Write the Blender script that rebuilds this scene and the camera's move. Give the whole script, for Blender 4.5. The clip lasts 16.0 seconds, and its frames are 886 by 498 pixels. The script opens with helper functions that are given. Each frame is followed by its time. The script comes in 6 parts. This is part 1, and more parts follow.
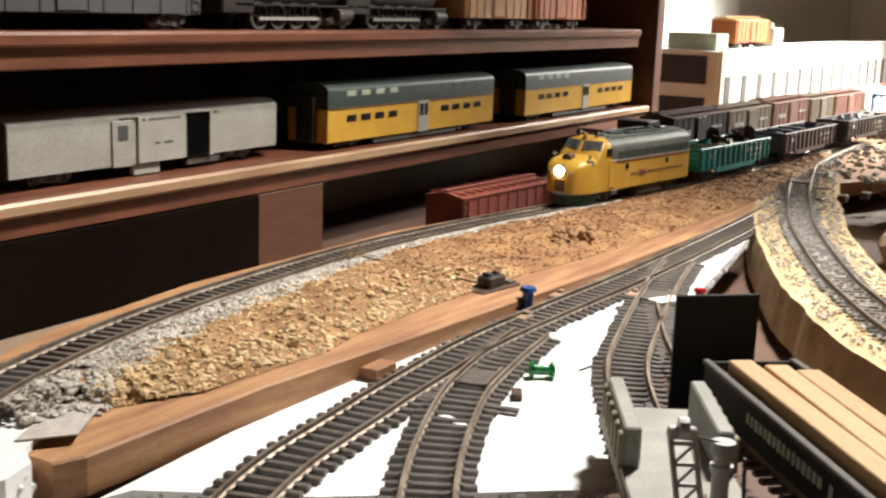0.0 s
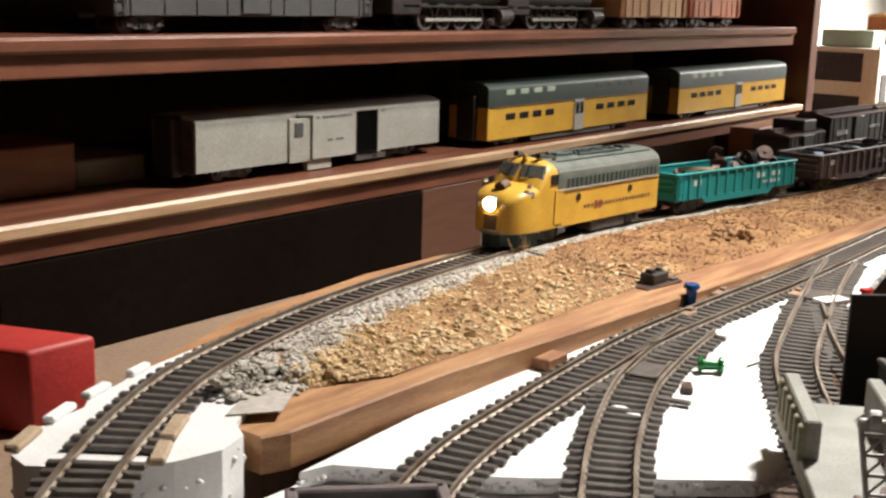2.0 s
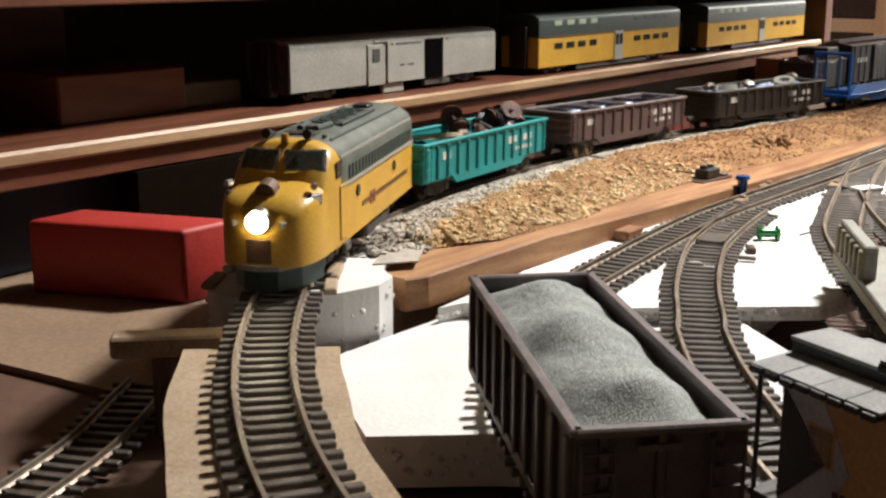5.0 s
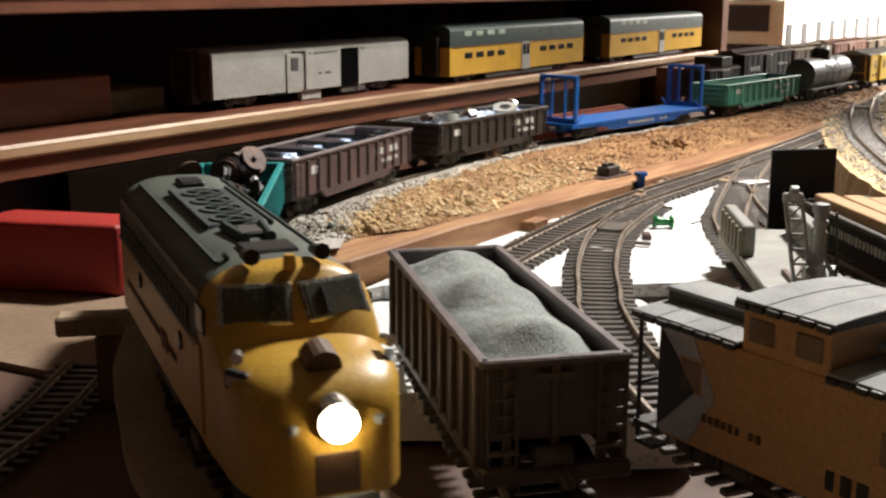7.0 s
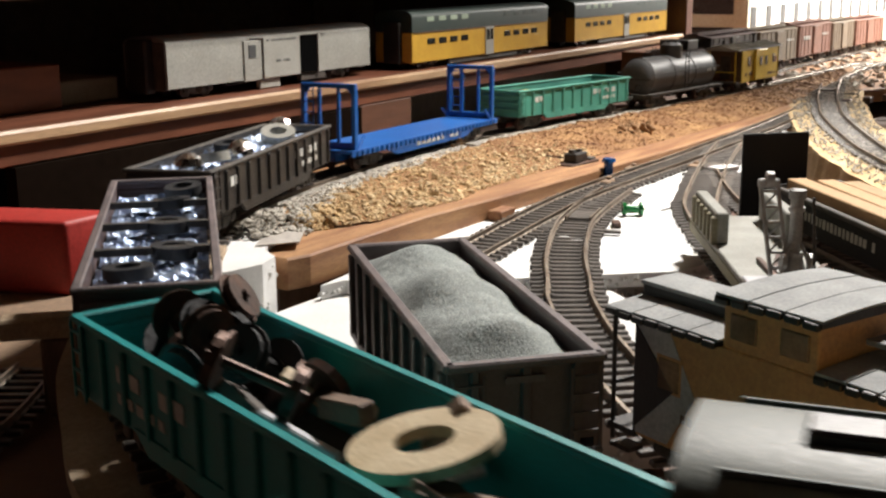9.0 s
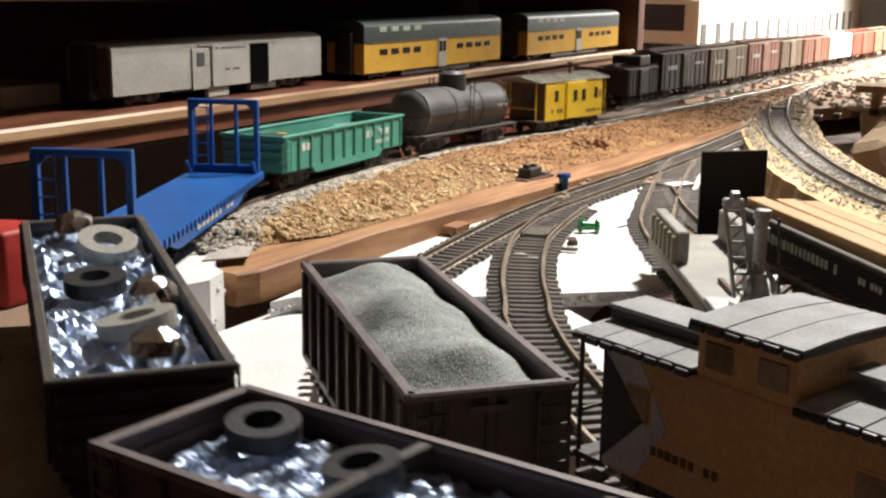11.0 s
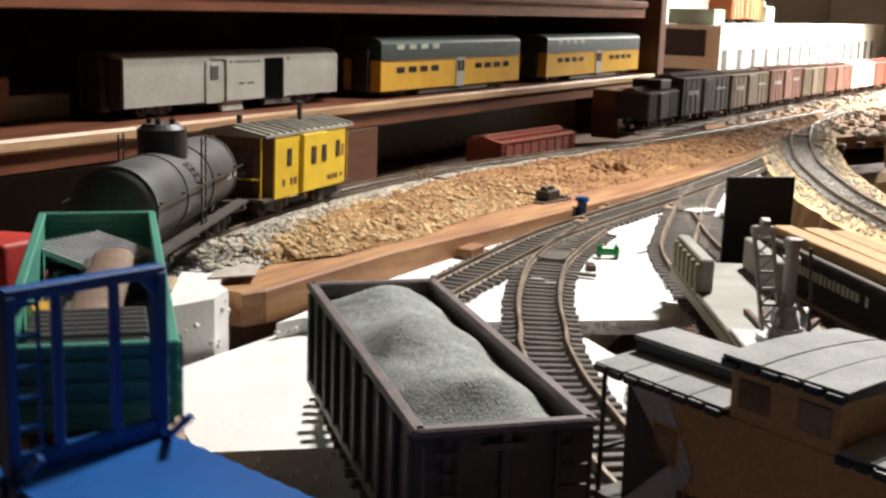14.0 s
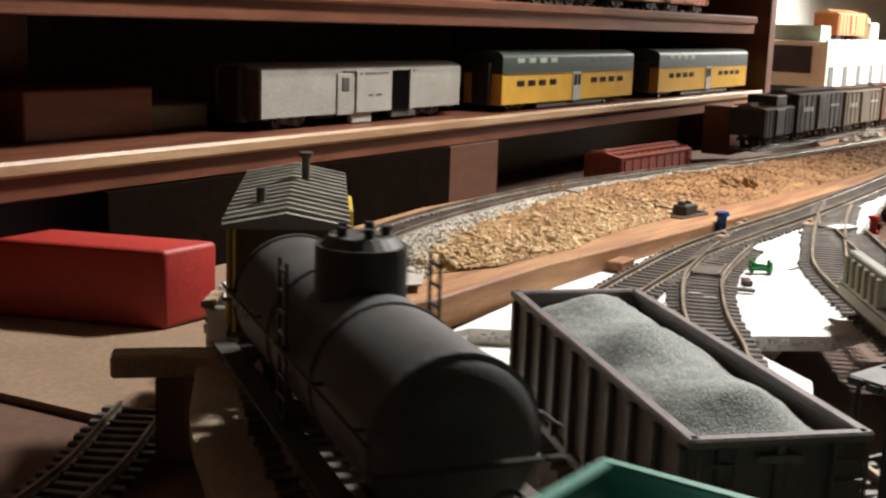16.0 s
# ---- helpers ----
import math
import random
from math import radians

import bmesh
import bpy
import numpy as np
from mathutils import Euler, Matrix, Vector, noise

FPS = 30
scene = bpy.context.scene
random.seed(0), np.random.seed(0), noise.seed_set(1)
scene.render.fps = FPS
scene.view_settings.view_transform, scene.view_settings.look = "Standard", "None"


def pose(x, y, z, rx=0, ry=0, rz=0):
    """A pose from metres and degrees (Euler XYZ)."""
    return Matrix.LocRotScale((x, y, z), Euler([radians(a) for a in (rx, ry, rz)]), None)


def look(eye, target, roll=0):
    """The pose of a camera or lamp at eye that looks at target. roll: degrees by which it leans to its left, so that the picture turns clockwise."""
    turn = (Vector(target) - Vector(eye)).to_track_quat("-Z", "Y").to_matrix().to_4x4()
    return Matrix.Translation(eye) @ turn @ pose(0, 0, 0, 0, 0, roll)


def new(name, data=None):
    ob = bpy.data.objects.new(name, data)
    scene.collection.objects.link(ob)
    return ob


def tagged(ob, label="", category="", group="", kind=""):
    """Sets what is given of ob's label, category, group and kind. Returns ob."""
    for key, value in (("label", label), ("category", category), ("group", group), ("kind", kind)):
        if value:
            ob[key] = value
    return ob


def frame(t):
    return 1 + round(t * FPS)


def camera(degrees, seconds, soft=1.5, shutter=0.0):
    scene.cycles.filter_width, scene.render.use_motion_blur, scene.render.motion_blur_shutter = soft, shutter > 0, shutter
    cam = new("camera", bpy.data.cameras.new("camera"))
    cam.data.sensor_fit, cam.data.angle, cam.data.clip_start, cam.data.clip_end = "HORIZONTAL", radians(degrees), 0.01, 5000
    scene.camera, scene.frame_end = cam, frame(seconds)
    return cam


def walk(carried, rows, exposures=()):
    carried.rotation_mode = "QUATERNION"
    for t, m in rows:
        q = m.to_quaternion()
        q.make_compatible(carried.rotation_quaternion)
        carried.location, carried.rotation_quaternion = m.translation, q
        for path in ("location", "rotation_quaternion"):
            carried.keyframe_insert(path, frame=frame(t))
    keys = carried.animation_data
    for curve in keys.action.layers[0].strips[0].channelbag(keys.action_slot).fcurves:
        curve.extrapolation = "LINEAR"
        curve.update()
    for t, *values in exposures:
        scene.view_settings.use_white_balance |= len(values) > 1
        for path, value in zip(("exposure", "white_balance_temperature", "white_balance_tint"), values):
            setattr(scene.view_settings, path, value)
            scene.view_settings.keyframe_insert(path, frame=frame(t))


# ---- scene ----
cam = camera(41.0, 16.0, soft=2.4, shutter=0.5)
PATH = [
    (0, (-0.19102, -0.48433, 0.15147), (-0.10629, -0.43533, 0.13101), 2.13),
    (0.5, (-0.19853, -0.48318, 0.15129), (-0.11577, -0.43100, 0.13058), 2.02),
    (1, (-0.20626, -0.48288, 0.15322), (-0.12609, -0.42687, 0.13237), 1.64),
    (1.5, (-0.21424, -0.48186, 0.15344), (-0.13525, -0.42426, 0.13240), 1.79),
    (2, (-0.21730, -0.47988, 0.15433), (-0.13877, -0.42169, 0.13319), 1.71),
    (2.5, (-0.23249, -0.47737, 0.15135), (-0.15611, -0.41652, 0.12983), 1.14),
    (3, (-0.24924, -0.48393, 0.14731), (-0.17165, -0.42481, 0.12527), 1.06),
    (3.5, (-0.26790, -0.48825, 0.14369), (-0.19030, -0.42928, 0.12131), 0.95),
    (4, (-0.27787, -0.48709, 0.13848), (-0.20059, -0.42804, 0.11522), 0.54),
    (6.5, (-0.34353, -0.51594, 0.12600), (-0.26296, -0.46103, 0.10377), -0.32),
    (7, (-0.34251, -0.51841, 0.12638), (-0.26033, -0.46586, 0.10436), 0.08),
    (7.5, (-0.32857, -0.51693, 0.12206), (-0.24617, -0.46530, 0.09874), 0.13),
    (8, (-0.32595, -0.51514, 0.12178), (-0.24320, -0.46416, 0.09828), -0.10),
    (8.5, (-0.32547, -0.51229, 0.12253), (-0.24240, -0.46182, 0.09905), -0.31),
    (9, (-0.32586, -0.50957, 0.12415), (-0.24242, -0.45950, 0.10109), -0.42),
    (9.5, (-0.32267, -0.50415, 0.12337), (-0.23808, -0.45565, 0.10116), 0.22),
    (10, (-0.31976, -0.50299, 0.12331), (-0.23426, -0.45609, 0.10120), 0.32),
    (12.5, (-0.30528, -0.49383, 0.12104), (-0.21904, -0.44819, 0.09912), 1.32),
    (13, (-0.30030, -0.49538, 0.12018), (-0.21399, -0.45000, 0.09803), 1.73),
    (13.5, (-0.29859, -0.49337, 0.11991), (-0.21232, -0.44806, 0.09746), 1.86),
    (14, (-0.30042, -0.49085, 0.11946), (-0.21477, -0.44341, 0.09913), 1.93),
    (14.5, (-0.30688, -0.48779, 0.12043), (-0.22239, -0.43806, 0.10070), 1.99),
    (15, (-0.31095, -0.48096, 0.11861), (-0.22757, -0.42947, 0.09870), 2.05),
    (15.5, (-0.31415, -0.46819, 0.11612), (-0.23133, -0.41567, 0.09657), 2.00),
    (16, (-0.31625, -0.45566, 0.11440), (-0.23340, -0.40300, 0.09532), 2.04),
]
walk(cam, [(t, look(eye, target, roll)) for t, eye, target, roll in PATH])

# ---- light ----
world = bpy.data.worlds.new("room_air")
scene.world = world
world.use_nodes = True
world.node_tree.nodes["Background"].inputs[0].default_value = (1.0, 0.84, 0.68, 1)
world.node_tree.nodes["Background"].inputs[1].default_value = 0.14


work_light = bpy.data.lights.new("workbench_lamp", "SPOT")
work_light.energy, work_light.color, work_light.shadow_soft_size = 73.0, (1.0, 0.945, 0.89), 0.05
work_light.spot_size, work_light.spot_blend = radians(118), 0.9
new("workbench_lamp", work_light).matrix_world = look((0.64, -0.38, 0.71), (0.05, -0.40, 0.0))
far_light = bpy.data.lights.new("layout_lamp", "SPOT")
far_light.energy, far_light.color, far_light.shadow_soft_size = 360.0, (1.0, 0.95, 0.88), 0.08
far_light.spot_size, far_light.spot_blend = radians(101), 0.9
new("layout_lamp", far_light).matrix_world = look((2.05, -0.55, 0.62), (1.80, -0.2, 0.0))
scene.view_settings.exposure = 0.0


# ---- materials ----
def material(name, colour, rough=0.6, metal=0.0, second=None, stain=30.0, grain=900.0, vary=0.25, bump=0.25, stretch=(1, 1, 1), glow=0.0, island=False, spec=0.5):
    m = bpy.data.materials.new(name)
    m.use_nodes = True
    t = m.node_tree
    n, link = t.nodes, t.links.new
    b = n["Principled BSDF"]
    co = n.new("ShaderNodeTexCoord")
    mp = n.new("ShaderNodeMapping")
    mp.inputs["Scale"].default_value = stretch
    link(co.outputs["Object"], mp.inputs["Vector"])
    big, fine = n.new("ShaderNodeTexNoise"), n.new("ShaderNodeTexNoise")
    big.inputs["Scale"].default_value, fine.inputs["Scale"].default_value = stain, grain
    big.inputs["Detail"].default_value, fine.inputs["Detail"].default_value = 5, 3
    link(mp.outputs[0], big.inputs["Vector"]), link(mp.outputs[0], fine.inputs["Vector"])
    ramp = n.new("ShaderNodeValToRGB")
    ramp.color_ramp.elements[0].position, ramp.color_ramp.elements[1].position = 0.35, 0.68
    other = second or tuple(c * (1 - vary) for c in colour)
    ramp.color_ramp.elements[0].color, ramp.color_ramp.elements[1].color = (*other, 1), (*colour, 1)
    link(big.outputs["Fac"], ramp.inputs[0])
    mix = n.new("ShaderNodeMix")
    mix.data_type, mix.blend_type = "RGBA", "OVERLAY"
    mix.inputs[0].default_value = min(1.0, vary * 1.6)
    link(ramp.outputs[0], mix.inputs[6]), link(fine.outputs["Fac"], mix.inputs[7])
    out = mix.outputs[2]
    rnd = n.new("ShaderNodeNewGeometry").outputs["Random Per Island"] if island else n.new("ShaderNodeObjectInfo").outputs["Random"]
    hsv = n.new("ShaderNodeHueSaturation")
    mr = n.new("ShaderNodeMapRange")
    mr.inputs["To Min"].default_value, mr.inputs["To Max"].default_value = (0.72, 1.22) if island else (0.92, 1.08)
    link(rnd, mr.inputs["Value"]), link(mr.outputs[0], hsv.inputs["Value"]), link(out, hsv.inputs["Color"])
    link(hsv.outputs[0], b.inputs["Base Color"])
    rr = n.new("ShaderNodeMapRange")
    rr.inputs["To Min"].default_value, rr.inputs["To Max"].default_value = max(0.03, rough - 0.12), min(1, rough + 0.12)
    link(fine.outputs["Fac"], rr.inputs["Value"]), link(rr.outputs[0], b.inputs["Roughness"])
    b.inputs["Metallic"].default_value = metal
    b.inputs["Specular IOR Level"].default_value = spec
    if bump:
        bp = n.new("ShaderNodeBump")
        bp.inputs["Strength"].default_value, bp.inputs["Distance"].default_value = bump, 0.0006
        link(fine.outputs["Fac"], bp.inputs["Height"]), link(bp.outputs[0], b.inputs["Normal"])
    if glow:
        b.inputs["Emission Color"].default_value, b.inputs["Emission Strength"].default_value = (1.0, 0.86, 0.6, 1), glow
    return m


def glass(name, tint=(0.8, 0.85, 0.8)):
    m = bpy.data.materials.new(name)
    m.use_nodes = True
    b = m.node_tree.nodes["Principled BSDF"]
    b.inputs["Base Color"].default_value, b.inputs["Roughness"].default_value = (*tint, 1), 0.12
    b.inputs["Transmission Weight"].default_value, b.inputs["IOR"].default_value = 0.55, 1.45
    return m


M = {
    "board": material("brown_board", (0.13, 0.070, 0.045), 0.7, stain=9, grain=260, second=(0.085, 0.046, 0.030)),
    "card": material("cardboard", (0.27, 0.185, 0.12), 0.85, stain=14, grain=420, second=(0.22, 0.148, 0.095), bump=0.15),
    "shelf": material("stained_shelf", (0.18, 0.066, 0.036), 0.36, stain=16, grain=300, second=(0.10, 0.036, 0.02), stretch=(1, 7, 7), spec=0.6),
    "nosing": material("shelf_nosing", (0.46, 0.31, 0.18), 0.38, stain=18, grain=420, second=(0.25, 0.14, 0.075), stretch=(0.5, 8, 8), spec=0.6),
    "panel": material("dark_panel", (0.25, 0.225, 0.155), 0.6, stain=6, grain=120, second=(0.20, 0.175, 0.12)),
    # near-black and without gloss: the shade below the shelf as a colour
    "shade_board": material("under_shelf_shade", (0.010, 0.0066, 0.0048), 0.95, stain=9, grain=200, second=(0.007, 0.0046, 0.0034), spec=0.0, bump=0),
    "post": material("dark_post", (0.12, 0.050, 0.032), 0.45, stain=10, grain=200, stretch=(6, 6, 1)),
    "plank": material("pine_plank", (0.43, 0.235, 0.105), 0.62, stain=22, grain=380, second=(0.23, 0.10, 0.043), stretch=(0.7, 7, 7), vary=0.35),
    "riser": material("rough_riser", (0.20, 0.12, 0.075), 0.8, stain=20, grain=300, second=(0.12, 0.07, 0.045), stretch=(8, 8, 1)),
    "lumber": material("sawn_lumber", (0.52, 0.34, 0.17), 0.7, stain=20, grain=420, second=(0.40, 0.24, 0.11), stretch=(0.5, 6, 6), vary=0.3),
    "foam": material("white_foam", (0.76, 0.76, 0.745), 0.8, stain=28, grain=520, second=(0.66, 0.66, 0.645), vary=0.1, bump=0.35),
    "foam_edge": material("broken_foam", (0.74, 0.73, 0.70), 0.85, stain=120, grain=500, second=(0.5, 0.5, 0.48), vary=0.25, bump=0.9),
    "cork": material("cork_strip", (0.40, 0.31, 0.215), 0.9, stain=60, grain=700, second=(0.34, 0.25, 0.16), bump=0.6),
    "plaster": material("cream_plaster", (0.60, 0.47, 0.27), 0.9, stain=45, grain=500, second=(0.44, 0.31, 0.16), bump=0.7),
    "paper": material("grey_paper", (0.50, 0.46, 0.41), 0.85, stain=20, grain=300),
    "tie": material("tie_plastic", (0.115, 0.100, 0.086), 0.42, stain=160, grain=1500, second=(0.062, 0.053, 0.045), spec=0.6),
    "rail": material("nickel_rail", (0.33, 0.285, 0.23), 0.42, 0.6, second=(0.18, 0.135, 0.10), stain=60, grain=900),
    "ballast": material("grey_ballast", (0.50, 0.47, 0.41), 0.9, stain=80, grain=1500, second=(0.36, 0.33, 0.28), island=True),
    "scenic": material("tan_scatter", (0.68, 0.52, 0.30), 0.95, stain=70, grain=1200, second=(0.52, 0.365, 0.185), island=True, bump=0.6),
    # reddish brown of its own, with the weaker light there put into the colour
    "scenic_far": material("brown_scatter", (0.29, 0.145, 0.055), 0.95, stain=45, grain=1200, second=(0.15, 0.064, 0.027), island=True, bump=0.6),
    "earth": material("brown_earth", (0.33, 0.185, 0.075), 0.95, stain=35, grain=1300, second=(0.19, 0.092, 0.036), bump=0.8),
    "lump": material("cream_lump", (0.62, 0.475, 0.28), 0.95, stain=60, grain=900, second=(0.47, 0.33, 0.17), island=True, bump=0.6),
    "weed": material("dry_weed", (0.30, 0.17, 0.08), 0.9),
    "yellow": material("loco_yellow", (0.62, 0.37, 0.050), 0.36, stain=60, grain=1200, second=(0.53, 0.30, 0.040), bump=0.06),
    "green": material("loco_green", (0.032, 0.050, 0.042), 0.62, stain=70, grain=1100, second=(0.046, 0.060, 0.050), bump=0.12),
    "coach_green": material("coach_green", (0.012, 0.026, 0.021), 0.55, stain=60, grain=900, second=(0.020, 0.034, 0.028), bump=0.06),
    "loco_roof": material("dusty_roof", (0.115, 0.130, 0.108), 0.55, stain=70, grain=1100, second=(0.065, 0.078, 0.066), bump=0.12),
    "void": material("unlit_interior", (0.004, 0.004, 0.004), 0.9, bump=0, spec=0.0),
    "pilot": material("pilot_green", (0.012, 0.045, 0.035), 0.5),
    "silver": material("aluminium_paint", (0.34, 0.335, 0.30), 0.5, 0.1, stain=50, grain=900, second=(0.29, 0.285, 0.25), bump=0.06),
    "chrome": material("bright_trim", (0.7, 0.68, 0.62), 0.25, 0.9),
    "black": material("black_paint", (0.014, 0.013, 0.013), 0.45, stain=60, grain=1200, second=(0.03, 0.026, 0.022)),
    "flat_black": material("black_card", (0.010, 0.010, 0.011), 0.8),
    "grime": material("dirty_black", (0.035, 0.030, 0.026), 0.7, stain=150, grain=1500, second=(0.07, 0.058, 0.046)),
    "truck": material("truck_grey", (0.10, 0.092, 0.082), 0.55, 0.1, stain=200, grain=1800, second=(0.03, 0.026, 0.022)),
    "wheel": material("wheel_rust", (0.12, 0.065, 0.045), 0.5, 0.5, second=(0.05, 0.035, 0.03), stain=150),
    "teal": material("teal_paint", (0.008, 0.26, 0.265), 0.48, stain=50, grain=1300, second=(0.010, 0.20, 0.20), bump=0.08),
    "jade": material("jade_paint", (0.07, 0.30, 0.225), 0.5, stain=50, grain=1300, second=(0.05, 0.22, 0.17), bump=0.08),
    "oxide": material("freight_brown", (0.105, 0.060, 0.054), 0.6, stain=60, grain=1200, second=(0.065, 0.042, 0.040), bump=0.12),
    "hopper": material("hopper_brown", (0.105, 0.080, 0.080), 0.5, stain=60, grain=1200, second=(0.062, 0.048, 0.049), bump=0.12),
    "hopper_rim": material("hopper_rim", (0.17, 0.135, 0.13), 0.6, stain=90, grain=1200, second=(0.10, 0.08, 0.08)),
    "gravel": material("grey_gravel", (0.34, 0.37, 0.355), 0.95, stain=60, grain=2100, second=(0.25, 0.275, 0.262), vary=0.55, bump=0.85),
    "box_red": material("boxcar_red", (0.26, 0.060, 0.035), 0.6, stain=60, grain=1200, second=(0.19, 0.045, 0.03)),
    "box_tan": material("boxcar_tan", (0.17, 0.13, 0.085), 0.6, stain=60, grain=1200),
    "box_dark": material("boxcar_dark", (0.026, 0.021, 0.018), 0.55, stain=60, grain=1200),
    "box_rust": material("boxcar_rust", (0.20, 0.085, 0.055), 0.6, stain=60, grain=1200),
    "blue": material("flatcar_blue", (0.005, 0.105, 0.39), 0.42, stain=40, grain=1300, second=(0.005, 0.080, 0.31), bump=0.06),
    "tank": material("tank_black", (0.120, 0.120, 0.120), 0.5, stain=32, grain=1100, second=(0.050, 0.050, 0.050), bump=0.1),
    "cab_yellow": material("caboose_yellow", (0.70, 0.50, 0.03), 0.45, stain=60, grain=1200, second=(0.60, 0.41, 0.03), bump=0.05),
    "cab_roof": material("caboose_roof", (0.36, 0.35, 0.30), 0.7, stain=80, grain=1200, second=(0.20, 0.19, 0.16)),
    "cab_brown": material("caboose_brown", (0.13, 0.065, 0.03), 0.6),
    "orange": material("van_orange", (0.60, 0.335, 0.145), 0.6, stain=30, grain=900, second=(0.52, 0.285, 0.12), bump=0.08),
    "van_roof": material("van_roof_grey", (0.36, 0.375, 0.37), 0.75, stain=60, grain=1100, second=(0.22, 0.23, 0.23)),
    "work": material("work_car_grey", (0.30, 0.30, 0.27), 0.6, stain=60, grain=1100, second=(0.22, 0.22, 0.19)),
    "work_tan": material("work_car_olive", (0.27, 0.25, 0.16), 0.65, stain=60, grain=1100, second=(0.20, 0.18, 0.11)),
    "crane": material("crane_grey", (0.50, 0.51, 0.50), 0.45, 0.15, stain=80, grain=1100, second=(0.25, 0.25, 0.235)),
    "foil": material("crumpled_foil", (0.66, 0.80, 1.0), 0.34, 0.5, stain=110, grain=700, second=(0.22, 0.30, 0.48), bump=1.0, vary=0.4),
    "foil_bright": material("bright_foil", (0.9, 0.9, 0.88), 0.18, 1.0, bump=0.6, grain=500),
    "tyre": material("rubber_ring", (0.018, 0.018, 0.019), 0.55),
    "cream": material("cream_plastic", (0.60, 0.50, 0.34), 0.6, stain=90, grain=900, second=(0.46, 0.36, 0.22)),
    "tan_shell": material("tan_shell", (0.24, 0.165, 0.115), 0.7, stain=60, grain=900, second=(0.15, 0.10, 0.07)),
    "white_sheet": material("corrugated_white", (0.55, 0.55, 0.57), 0.6, stain=60, grain=900, second=(0.36, 0.36, 0.38)),
    "lead_grey": material("dark_grey_shell", (0.06, 0.062, 0.062), 0.6),
    "red_box": material("red_plastic_box", (0.42, 0.030, 0.022), 0.55, stain=18, grain=600, second=(0.36, 0.026, 0.020), bump=0.1),
    "pin_green": material("pin_green", (0.010, 0.20, 0.045), 0.25),
    "pin_blue": material("pin_blue", (0.012, 0.07, 0.24), 0.25),
    "pin_red": material("pin_red", (0.42, 0.02, 0.015), 0.3),
    "white": material("white_lettering", (0.62, 0.62, 0.58), 0.7, bump=0),
    "wall": material("white_room_wall", (0.82, 0.80, 0.75), 0.85, stain=2, grain=60, second=(0.78, 0.76, 0.71), bump=0.1),
    "bld": material("building_cream", (0.66, 0.60, 0.47), 0.7, stain=8, grain=300, second=(0.60, 0.54, 0.42), bump=0.05),
    "bld_w": material("building_white", (0.78, 0.76, 0.70), 0.7, stain=8, grain=300, bump=0.05),
    "brown_pane": material("brown_pane", (0.30, 0.20, 0.12), 0.18, stain=120, second=(0.20, 0.13, 0.08), bump=0),
    "dark_win": material("dark_window", (0.012, 0.013, 0.012), 0.25),
    "pale_green": material("pale_green_box", (0.36, 0.44, 0.33), 0.7),
    "red_orange": material("orange_boxcar", (0.52, 0.15, 0.045), 0.6),
    "ceil": material("ceiling_paint", (0.82, 0.80, 0.76), 0.9, bump=0),
    "dull_blue": material("dull_blue_box", (0.010, 0.014, 0.040), 0.6),
    "shelf_beige": material("beige_block", (0.40, 0.39, 0.28), 0.8, stain=30),
    "shelf_brown": material("brown_block", (0.26, 0.105, 0.050), 0.6, stain=30, stretch=(1, 1, 5)),
    "support": material("varnished_block", (0.13, 0.052, 0.026), 0.5, stain=30, stretch=(1, 1, 5)),
    "headlamp": material("headlamp_glow", (1.0, 0.9, 0.7), 0.3, glow=60.0, bump=0),
    "lampred": material("tape_dark", (0.05, 0.035, 0.03), 0.7),
}
PANE = glass("grimy_pane", (0.16, 0.17, 0.15))


